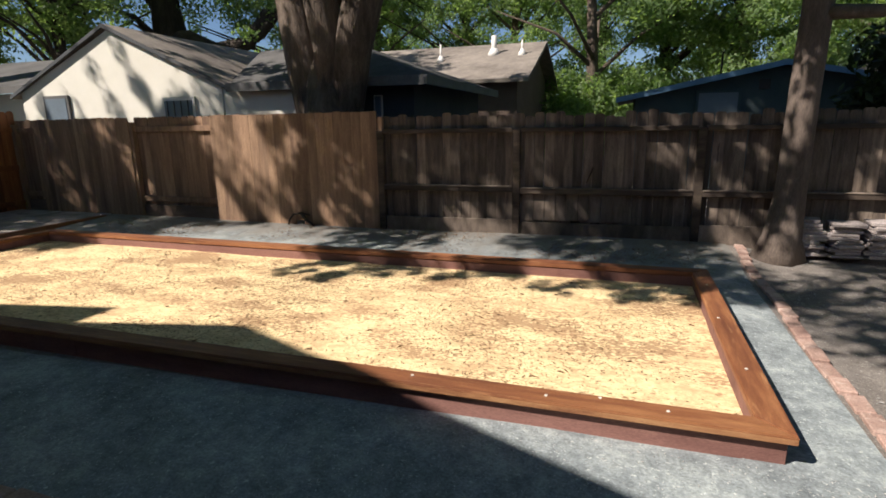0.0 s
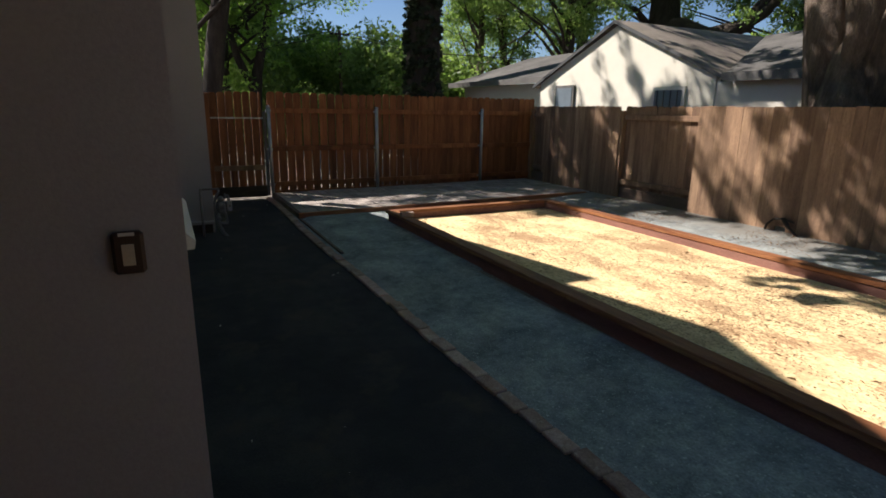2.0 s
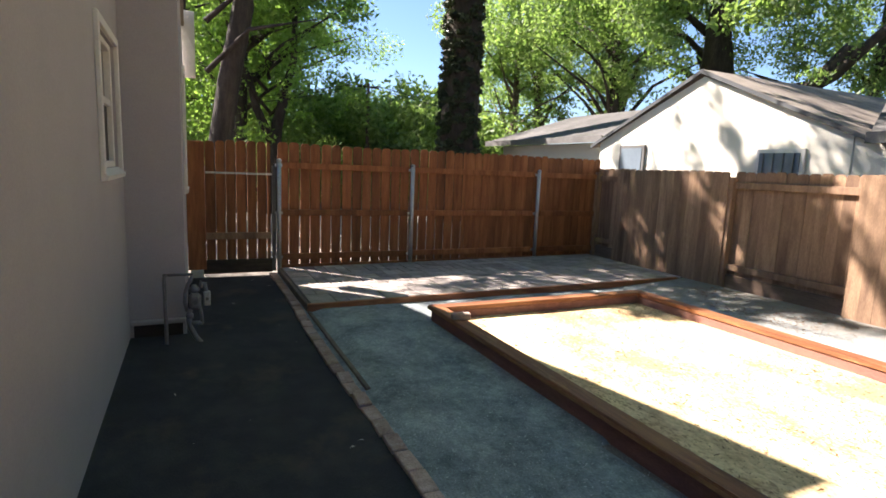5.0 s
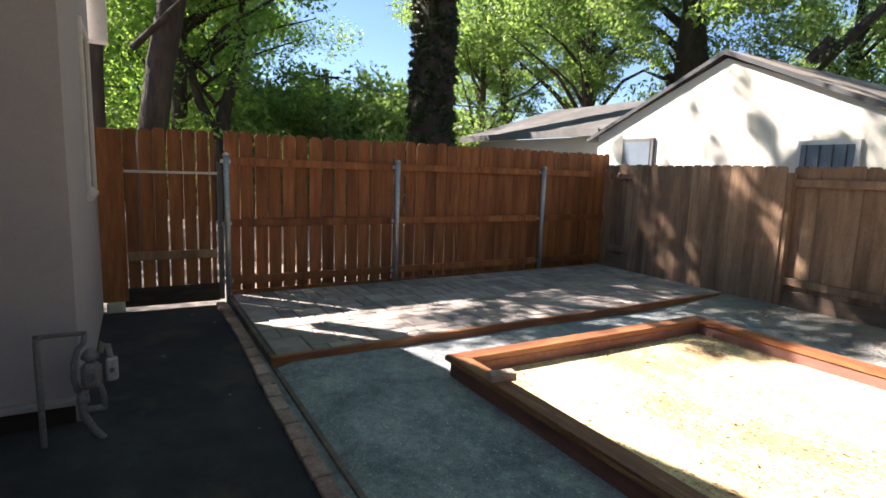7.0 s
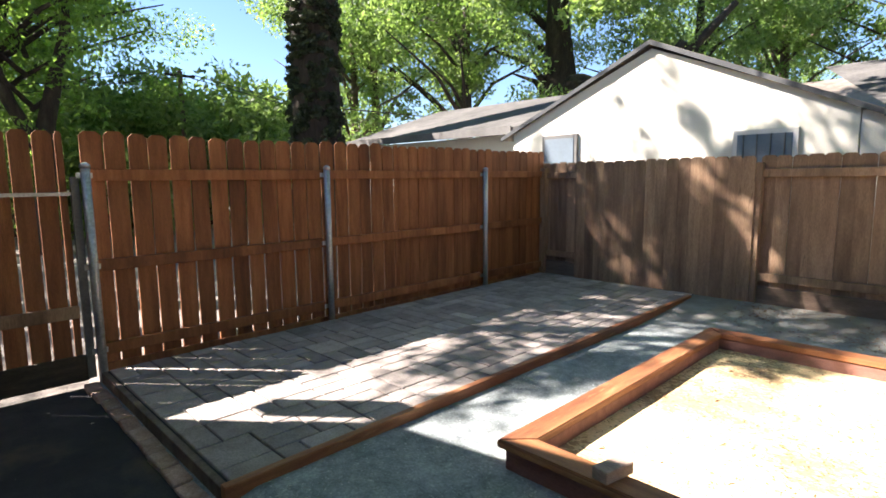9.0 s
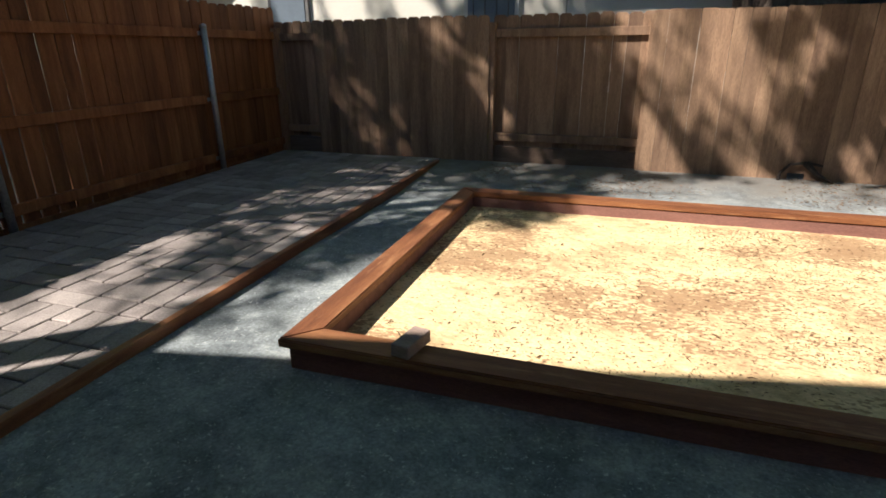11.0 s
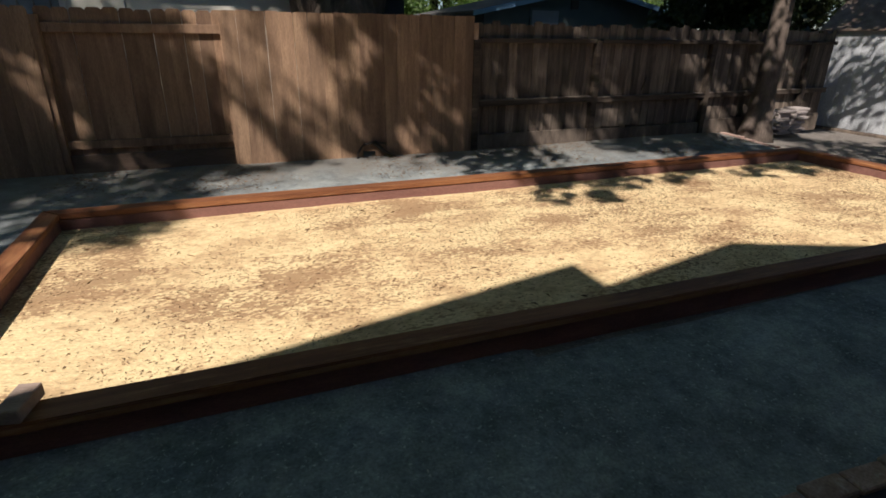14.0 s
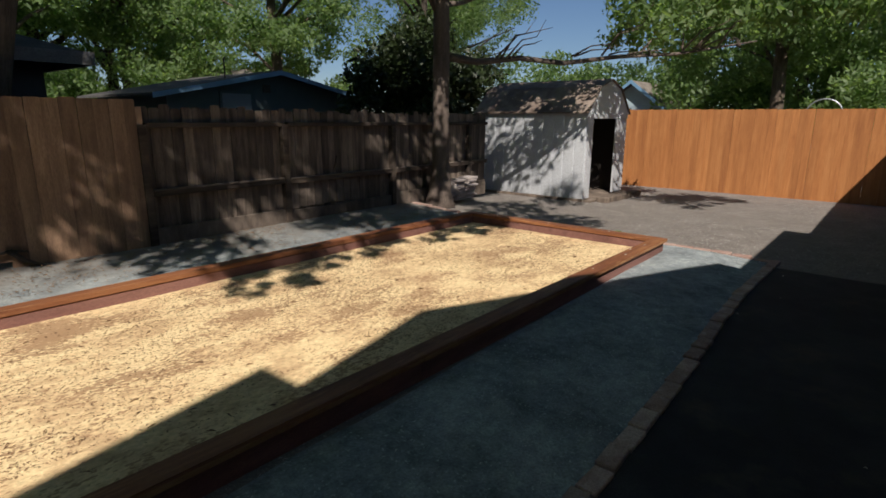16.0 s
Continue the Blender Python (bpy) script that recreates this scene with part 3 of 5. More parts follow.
part("splinter", tube(bmesh.new(), [(2.62, -0.03, 0.78), (2.66, -0.035, 0.88), (2.69, -0.03, 0.97)], [0.006, 0.012, 0.014], 6), M_OLDRAIL, of, "split dark splinter")
jog = thing("side_fence", (3.52, 7.3, 0), "old dark board fence running on behind the shed", "fence")
jog.rotation_euler = (0, 0, radians(90))
boards(jog, 0, 2.0, 1.5, 0.13, 0.016, M_OLD, (0.0, 0.006), z=0.05, seed=31)

ef = thing("ochre_fence", (8.1, -3.6, -0.12), "smooth ochre-stained board fence in full sun", "fence")
ef.rotation_euler = (0, 0, radians(90))
boards(ef, 0.0, 12.0, 1.86, 0.138, 0.018, M_OCHRE, (0.0, 0.003), seed=7, lean=0.1, dog=0.012, tall=0.004)
for x in (0, 2.4, 4.8, 7.2, 9.6, 12):
    part("fence_post", block(x - 0.045, -0.12, -0.1, x + 0.045, -0.02, 1.7, 0.005), M_OCHRE, ef)


# ---- our house ----
def wall(name, x0, y0, z0, x1, y1, z1, mat=M_STUCCO, label="taupe stucco house wall"):
    return tagged(part(name, block(x0, y0, z0, x1, y1, z1), mat), label, "wall", kind="structure")


W1 = (-3.42, -2.54, 1.12, 2.34)
W2 = (-7.38, -6.5, 1.47, 2.36)
WY = 0.03
TOP = 2.95
bm = bmesh.new()
# the long wall, built round its two window openings
cuts = [(-7.66, W2[0]), (W2[1], W1[0]), (W1[1], -1.86)]
for a, b_ in cuts:
    slab(bm, a, WY - 0.16, -0.05, b_, WY, TOP)
for a, b_, z0, z1 in (W1, W2):
    slab(bm, a, WY - 0.16, -0.05, b_, WY, z0), slab(bm, a, WY - 0.16, z1, b_, WY, TOP)
tagged(part("wall_north", bm, M_STUCCO), "taupe stucco house wall with two windows", "wall", kind="structure")
wall("wall_jut", -7.82, WY - 0.16, -0.05, -7.66, 0.47, TOP)
W3 = (-9.75, -9.05, 1.25, 2.45)
bm = bmesh.new()
slab(bm, -10.32, 0.31, -0.05, W3[0], 0.47, TOP), slab(bm, W3[1], 0.31, -0.05, -7.825, 0.47, TOP)
slab(bm, W3[0], 0.31, -0.05, W3[1], 0.47, W3[2]), slab(bm, W3[0], 0.31, W3[3], W3[1], 0.47, TOP)
tagged(part("wall_bay", bm, M_STUCCO), "taupe stucco wall of the projecting bay", "wall", kind="structure")
wall("wall_west", -10.32, -9.0, -0.05, -10.16, 0.305, TOP)
wall("wall_east", -2.02, -9.0, -0.05, -1.86, WY - 0.16, TOP)
wall("wall_south", -10.32, -9.2, -0.05, 7.6, -9.03, TOP)
wall("wall_patio", -1.77, -2.8, -0.05, 7.6, -2.64, 2.6)
wall("wall_patio_east", 7.44, -9.0, -0.05, 7.6, -2.81, 2.6)


def window(name, x0, x1, z0, z1, y, label, casing=False):
    w = thing(name, ((x0 + x1) / 2, y, z0), label, "window")
    w["kind"] = "structure"
    a, h, f = (x1 - x0) / 2, z1 - z0, 0.045
    for q in ((-a, -a + f, 0, h), (a - f, a, 0, h), (-a + f, a - f, 0, f), (-a + f, a - f, h - f, h)):
        part("window_frame", block(q[0], -0.09, q[2], q[1], -0.02, q[3], 0.004), M_TRIM, w)
    if casing:
        for q in ((-a - 0.06, -a, -0.02, h + 0.06), (a, a + 0.06, -0.02, h + 0.06), (-a, a, h, h + 0.06)):
            part("casing", block(q[0], 0.001, q[2], q[1], 0.028, q[3], 0.004), M_TRIM, w)
    mid = h * 0.5
    part("meeting_rail", block(-a + f, -0.085, mid, a - f, -0.03, mid + 0.05, 0.004), M_TRIM, w)
    part("insect_screen", block(-a + f, -0.062, f, a - f, -0.056, mid), M_SCREEN, w, "dark brown insect screen")
    part("pane", block(-a + f, -0.07, mid + 0.05, a - f, -0.064, h - f), M_GLASS, w)
    s = part("window_sill", prism(bmesh.new(), [(-0.1, -0.001), (-0.1, -0.09), (0.036, -0.075), (0.042, -0.045), (0, -0.001)], "x", -a - 0.07, a + 0.05), M_TRIM, w)
    return w


window("window_1", *W1, WY, "white double-hung window with a sloped sill in taupe stucco")
window("window_2", *W2, WY, "small white double-hung window near the bay", True)
window("window_3", *W3, 0.47, "white double-hung window on the projecting bay", True)
# ceilings close the house so that its rooms stay dark
tagged(part("ceiling", block(-10.15, -9.0, 2.7, -1.95, -0.14, 2.75), M_TRIM), "plain ceiling", "ceiling", kind="structure")
# roof: gable to the north, ridge along y at x = -6.3
roof_house = thing("roof", (0, 0, 0), "shingled gable roof of the house", "roof")
roof_house["kind"] = "structure"
RX, RZ = -6.4, 5.08
outline = [(-10.35, 2.7), (-10.35, 3.3), (RX, RZ), (-1.75, 3.08), (-1.75, 2.7)]
part("gable_wall", prism(bmesh.new(), outline, "y", -0.12, 0.028), M_STUCCO, roof_house, "stucco gable")
part("gable_wall", prism(bmesh.new(), [(-10.35, 2.7), (-10.35, 3.28), (-7.68, 4.35), (-7.68, 2.7)], "y", 0.04, 0.465), M_STUCCO, roof_house, "stucco gable of the bay")
part("roof_slope", prism(bmesh.new(), [(-10.4, 3.2), (-10.4, 3.3), (RX, RZ + 0.06), (RX, RZ - 0.06)], "y", -9.3, 0.1), M_SHINGLE, roof_house)
part("roof_slope", prism(bmesh.new(), [(-1.7, 2.98), (-1.7, 3.08), (RX + 0.002, RZ + 0.06), (RX + 0.002, RZ - 0.06)], "y", -9.3, 0.1), M_SHINGLE, roof_house)
part("roof_slope", prism(bmesh.new(), [(-10.4, 3.2), (-10.4, 3.3), (-7.32, 4.62), (-7.32, 4.5)], "y", 0.102, 0.5), M_SHINGLE, roof_house)
part("fascia", block(-10.62, 0.46, 2.6, -10.42, 0.62, 3.4, 0.004), M_TRIM, roof_house, "pale fascia end")
# the low patio roof east of the house
patio = thing("patio_roof", (0, 0, 0), "low flat patio roof on timber posts", "patio cover")
part("roof_deck", block(-1.75, -2.6, 2.35, 1.75, 0.28, 2.47), M_SHINGLE, patio)
part("roof_deck", block(1.752, -2.6, 2.2, 7.6, 0.0, 2.42), M_SHINGLE, patio)
for x in (2.0, 6.6):
    part("post", block(x - 0.05, -0.35, ground_z(x, 0) - 0.05, x + 0.05, -0.25, 2.2, 0.004), M_OLD, patio)
part("post", block(0.9, -0.3, -0.05, 1.0, -0.2, 2.35, 0.004), M_OLD, patio)

# outlet box on the corner wall
ob_box = thing("outlet_box", (-1.86, -0.105, 1.205), "brown weatherproof outlet cover on stucco", "outlet")
part("cover", block(0.001, -0.037, -0.055, 0.028, 0.037, 0.055, 0.008), M_OUTLET, ob_box)
part("plate", block(0.0305, -0.014, -0.03, 0.034, 0.014, 0.025), M_CREAM, ob_box, "cream inner plate")
part("latch", block(0.0305, -0.018, 0.047, 0.036, 0.018, 0.055), M_TRIM, ob_box, "pale latch")

# gas meter in the corner of the bay
gm = thing("gas_meter", (-7.48, 0.47, -0.06), "grey gas meter with looped pipes against the stucco", "gas meter")
part("meter_body", block(0.03, 0.025, 0.35, 0.12, 0.12, 0.49, 0.025), M_METERPAINT, gm)
part("cover_plate", block(0.1205, 0.04, 0.375, 0.13, 0.105, 0.46, 0.006), M_METERPAINT, gm)
part("dial", tube(bmesh.new(), [(0.13, 0.072, 0.42), (0.138, 0.072, 0.42)], [0.022, 0.02], 14), M_METER, gm, "small grey dial")
part("regulator", tube(bmesh.new(), [(0.06, 0.07, 0.49), (0.06, 0.07, 0.51), (0.06, 0.07, 0.525), (0.06, 0.07, 0.56)], [0.02, 0.045, 0.042, 0.015], 14), M_METERPAINT, gm)
part("riser_pipe", tube(bmesh.new(), [(0.08, -0.15, -0.02), (0.08, -0.152, 0.3), (0.08, -0.155, 0.62), (0.08, -0.15, 0.642), (0.08, -0.13, 0.652)], [0.015] * 5, 10), M_METERPAINT, gm)
part("cross_pipe", tube(bmesh.new(), [(0.08, -0.165, 0.652), (0.08, -0.05, 0.655), (0.08, 0.062, 0.652)], [0.012] * 3, 8), M_METER, gm, "dark thin cross pipe")
part("elbow_pipe", tube(bmesh.new(), [(0.08, 0.055, 0.645), (0.085, 0.045, 0.6), (0.09, 0.02, 0.57), (0.095, 0.0, 0.5), (0.095, -0.005, 0.42), (0.09, 0.01, 0.34)], [0.015] * 6, 10), M_METERPAINT, gm)
part("outlet_pipe", tube(bmesh.new(), [(0.075, 0.035, 0.35), (0.08, 0.02, 0.3), (0.08, 0.03, 0.2), (0.08, 0.07, 0.11), (0.08, 0.11, 0.06), (0.08, 0.12, -0.03)], [0.02, 0.022, 0.022, 0.022, 0.02, 0.018], 10), M_METERPAINT, gm)
part("outlet_pipe", tube(bmesh.new(), [(0.075, 0.11, 0.36), (0.08, 0.122, 0.3), (0.08, 0.125, 0.225)], [0.015] * 3, 8), M_METERPAINT, gm)
part("cross_pipe", tube(bmesh.new(), [(0.08, 0.03, 0.232), (0.08, 0.132, 0.228)], [0.018] * 2, 8), M_METERPAINT, gm, "stout painted cross pipe")
part("union_nut", tube(bmesh.new(), [(0.08, 0.03, 0.275), (0.08, 0.029, 0.315)], [0.03] * 2, 6), M_METERPAINT, gm)
part("bracket", tube(bmesh.new(), [(0.06, 0.118, 0.53), (0.06, 0.128, 0.585), (0.06, 0.15, 0.57), (0.06, 0.165, 0.49), (0.06, 0.168, 0.4)], [0.016, 0.018, 0.018, 0.016, 0.014], 8), M_METERPAINT, gm)
box_ = part("junction_box", block(0.035, 0.14, 0.375, 0.095, 0.195, 0.5, 0.01), M_METERBOX, gm, "pale grey box")
part("knob", tube(bmesh.new(), [(0.095, 0.168, 0.44), (0.108, 0.168, 0.44)], [0.013, 0.011], 10), M_METER, box_)


# the opening's shade is a flat black panel on the wall
tagged(part("crawl_vent", block(-7.659, 0.06, 0.0, -7.652, 0.44, 0.12), M_BLACK), "black panel painting the shade of a crawl-space opening at the wall's foot", "vent")
tagged(part("vent_ledge", block(-7.659, 0.035, 0.122, -7.6, 0.465, 0.16, 0.006), M_STUCCO), "thin stucco ledge over the crawl-space opening", "ledge")


# ---- neighbouring houses ----
def gable_house(name, x0, x1, y0, y1, eave, apex, wallmat, trim, label, over=0.22, roofmat=None, base=-0.05, front=0.25, barge=0.08):
    h = thing(name, (0, 0, 0), label, "house")
    mid = (x0 + x1) / 2
    part("wall", prism(bmesh.new(), [(x0, base), (x0, eave), (mid, apex - 0.08), (x1, eave), (x1, base)], "y", y0, y1), wallmat, h)
    slope = (apex - eave) / (mid - x0)
    for s, xe in ((-1, x0 - over), (1, x1 + over)):
        ze = eave - over * slope
        r = part("roof_slope", prism(bmesh.new(), [(xe, ze - 0.02), (xe, ze + 0.035), (mid + s * 0.001, apex + 0.035), (mid + s * 0.001, apex - 0.02)], "y", y0 - front, y1 + 0.25), roofmat or M_SHINGLE, h)
        part("bargeboard", prism(bmesh.new(), [(xe, ze - barge), (xe, ze + 0.03), (mid + s * 0.001, apex + 0.03), (mid + s * 0.001, apex - barge)], "y", y0 - front - 0.04, y0 - front - 0.002), trim, h)
    return h


def far_window(h, x, z, w, hh, y, trim, bars=0):
    win = part("window", block(x - w / 2 - 0.06, y - 0.05, z - hh / 2 - 0.06, x + w / 2 + 0.06, y - 0.002, z + hh / 2 + 0.06, 0.005), trim, h)
    part("pane", block(x - w / 2, y - 0.06, z - hh / 2, x + w / 2, y - 0.051, z + hh / 2), M_BLIND, win)
    for i in range(bars):
        bx = x - w / 2 + w * (i + 0.5) / bars
        part("bar", block(bx - 0.005, y - 0.08, z - hh / 2, bx + 0.005, y - 0.065, z + hh / 2), M_METER, win)


wh = gable_house("white_house", -11.8, -6.85, 8.5, 16.0, 2.25, 3.36, M_WHITE, M_DARKWALL, "cream stucco house with a shingled gable roof behind the fence", front=0.05, barge=0.035)
far_window(wh, -10.82, 1.7, 0.55, 0.8, 8.5, M_METER)
far_window(wh, -7.8, 1.56, 0.62, 0.85, 8.5, M_TRIM, 4)
part("wall", block(-17.0, 9.2, -0.05, -11.76, 15, 2.3), M_WHITE, wh)
part("roof_slope", prism(bmesh.new(), [(8.75, 2.3), (8.75, 2.4), (12, 3.4), (12, 3.3)], "x", -17.3, -11.9), M_SHINGLEDARK, wh)
part("roof_slope", prism(bmesh.new(), [(15.3, 2.3), (15.3, 2.4), (12.002, 3.4), (12.002, 3.3)], "x", -17.3, -11.9), M_SHINGLEDARK, wh)
part("fascia", block(-17.3, 8.72, 2.27, -12.05, 8.748, 2.42), M_METER, wh, "grey fascia")


dh = thing("dark_house", (0, 0, 0), "dark-sided house wing with a hipped shingle roof", "house")
part("wall", block(-6.84, 8.8, -0.05, -3.35, 12.9, 2.19), M_DARKWALL, dh)
part("wall", block(-6.84, 8.52, -0.05, -4.75, 8.795, 2.19), M_WHITE, dh, "cream stucco return wall")
bm = bmesh.new()
a = [bm.verts.new(p) for p in ((-6.6, 8.35, 2.2), (-2.98, 8.35, 2.23), (-2.98, 13.2, 2.23), (-6.6, 13.2, 2.2))]
b = [bm.verts.new(p) for p in ((-7.7, 10.9, 3.1), (-5.45, 10.9, 3.14))]
for q in ((a[0], a[1], b[1], b[0]), (a[1], a[2], b[1]), (a[2], a[3], b[0], b[1]), (a[3], a[0], b[0]), (a[3], a[2], a[1], a[0])):
    bm.faces.new(q)
part("roof", bm, M_SHINGLEDARK, dh)
part("fascia", block(-6.62, 8.31, 2.09, -2.98, 8.345, 2.235), M_METER, dh, "grey gutter board")
part("fascia", block(-2.975, 8.31, 2.09, -2.94, 13.2, 2.235), M_METER, dh, "grey gutter board")
w = part("window", block(-4.05, 8.76, 1.55, -3.9, 8.797, 1.98, 0.004), M_TRIM, dh)
part("pane", block(-4.03, 8.75, 1.57, -3.92, 8.757, 1.96), M_BLIND, w)
bh = thing("brown_house", (0, 0, 0), "brown house with a long shingled roof and white vent pipes", "house")
part("wall", prism(bmesh.new(), [(16.4, -0.05), (16.4, 2.8), (19.5, 4.0), (22.6, 2.8), (22.6, -0.05)], "x", -11, -3.1), M_BROWNWALL, bh)
for y0, s in ((15.9, -1), (23.1, 1)):
    part("roof_slope", prism(bmesh.new(), [(y0, 2.62), (y0, 2.72), (19.5 + s * 0.001, 4.12), (19.5 + s * 0.001, 4.0)], "x", -11.4, -2.7), M_SHINGLE, bh)
for x, y, r, h in ((-4.25, 18.4, 0.1, 0.55), (-5.9, 17.9, 0.035, 0.5), (-3.3, 18.2, 0.035, 0.42)):
    zr = 2.72 + (y - 15.9) * 1.4 / 3.6
    v = part("vent_pipe", tube(bmesh.new(), [(x, y, zr - 0.1), (x, y, zr + h)], [r, r * 0.85], 10), M_TRIM, bh, "white vent pipe")
    part("flashing", tube(bmesh.new(), [(x, y, zr - 0.12), (x, y, zr + 0.16)], [r + 0.16, r + 0.01], 10), M_TRIM, v)
gh = gable_house("green_house", 0.1, 5.7, 13.4, 17.5, 2.05, 2.62, M_GREENWALL, M_BLUETRIM, "slate-green house with a low gable and blue trim", 0.4, M_SHINGLEDARK)
far_window(gh, 1.75, 1.8, 0.75, 0.5, 13.4, M_GREENWALL)
part("vent", block(2.5, 13.36, 2.1, 2.7, 13.395, 2.3), M_BLACK, gh)
part("dish", tube(bmesh.new(), [(1.85, 14, 2.3), (1.85, 14, 2.9), (1.87, 13.95, 2.94)], [0.02, 0.02, 0.02], 6), M_BLACK, gh)
oh = gable_house("orange_house", 6.8, 12, 24, 32, 2.6, 3.7, M_ORANGE, M_TRIM, "orange gabled house far beyond the fence")
uh = thing("pale_blue_house", (0, 0, 0), "pale blue house with a blue bargeboard beyond the ochre fence", "house")
part("wall", prism(bmesh.new(), [(7.7, -0.2), (7.7, 2.0), (8.75, 2.78), (9.8, 2.0), (9.8, -0.2)], "x", 15.0, 19.0), M_PALEBLUE, uh)
for s_, ye in ((-1, 7.35), (1, 10.15)):
    part("roof_slope", prism(bmesh.new(), [(ye, 1.76), (ye, 1.84), (8.75 + s_ * 0.001, 2.9), (8.75 + s_ * 0.001, 2.82)], "x", 14.7, 19.2), M_SHINGLE, uh)
    part("bargeboard", prism(bmesh.new(), [(ye, 1.72), (ye, 1.85), (8.75 + s_ * 0.001, 2.91), (8.75 + s_ * 0.001, 2.78)], "x", 14.65, 14.698), M_BLUETRIM, uh, "blue bargeboard")


# ---- shed ----
shed = thing("garden_shed", (0, 0, 0), "faded grey steel shed with gambrel roof and open doorway", "shed")
SX0, SX1, SY0, SY1, SZ, ST = 4.35, 6.25, 5.45, 8.0, -0.02, 1.58


def ribbed(x0, y0, x1, y1, z0, z1, mat, name="wall_panel", label=""):
    n = max(1, round(math.hypot(x1 - x0, y1 - y0) / 0.24))
    for i in range(n):
        a, b_ = i / n, (i + 0.93) / n
        xa, ya, xb, yb = x0 + (x1 - x0) * a, y0 + (y1 - y0) * a, x0 + (x1 - x0) * b_, y0 + (y1 - y0) * b_
        o = 0.012
        dx, dy = (o, 0) if x0 == x1 else (0, o)
        part(name, block(min(xa, xb) - dx, min(ya, yb) - dy, z0, max(xa, xb) + dx, max(ya, yb) + dy, z1, 0.006), mat, shed, label)


part("shell", block(SX0 - 0.004, SY0 + 0.02, SZ, SX0 + 0.004, SY1, ST + 0.09), M_SHED, shed)
ribbed(SX0, SY0, SX0, SY1, SZ, ST, M_SHED)
ribbed(SX1, SY0, SX1, SY1, SZ, ST, M_SHED)
ribbed(SX0, SY1, SX1, SY1, SZ, ST, M_SHED)
ribbed(SX0 + 0.01, SY0, SX0 + 0.3, SY0, SZ, ST - 0.06, M_SHED)
ribbed(SX1 - 0.55, SY0, SX1, SY0, SZ, ST - 0.06, M_SHED)
part("sliding_door", block(SX1 - 0.62, SY0 - 0.05, SZ + 0.02, SX1 - 0.08, SY0 - 0.022, ST - 0.08, 0.005), M_SHED, shed)
part("header", block(SX0, SY0 - 0.03, ST - 0.06, SX1, SY0 + 0.02, ST + 0.03, 0.004), M_SHED, shed)
mid = (SX0 + SX1) / 2
gam = [(SX0 - 0.08, ST), (SX0 + 0.45, ST + 0.5), (mid, ST + 0.66), (SX1 - 0.45, ST + 0.5), (SX1 + 0.08, ST)]
part("gable_panel", prism(bmesh.new(), [(x, z + 0.02) if i in (1, 2, 3) else (x, z + 0.03) for i, (x, z) in enumerate(gam)], "y", SY0 - 0.02, SY0 + 0.01), M_SHED, shed)
for p, q in zip(gam, gam[1:]):
    part("roof_panel", prism(bmesh.new(), [(p[0], p[1] + 0.03), (q[0], q[1] + 0.03), (q[0], q[1] + 0.05), (p[0], p[1] + 0.05)], "y", SY0 - 0.06, SY1 + 0.06), M_ROOFSHED, shed, "weathered brown roof panel")
# black sheets inside stand for the shade seen through the doorway
part("inner_lining", block(SX1 - 0.03, SY0 + 0.03, SZ, SX1 - 0.02, SY1 - 0.02, ST), M_BLACK, shed, "black sheet standing for the shade inside the shed")
part("inner_lining", block(SX0 + 0.02, SY1 - 0.04, SZ, SX1 - 0.035, SY1 - 0.03, ST), M_BLACK, shed, "black sheet standing for the shade inside the shed")
part("floor", block(SX0 - 0.1, SY0 - 0.2, -0.1, SX1 + 0.05, SY1, SZ, 0.01), M_OLD, shed, "timber floor frame")
tagged(part("plywood_scrap", prism(bmesh.new(), [(4.72, 0.0), (5.0, 0.0), (4.92, 0.42)], "y", 5.62, 5.64), M_PALE), "pale scrap of board standing in the shed doorway", "scrap board")
st = tagged(part("door_step", block(4.5, 5.0, -0.12, 6.3, 5.22, 0.02, 0.01), M_OLD), "old timber step before the shed", "step")


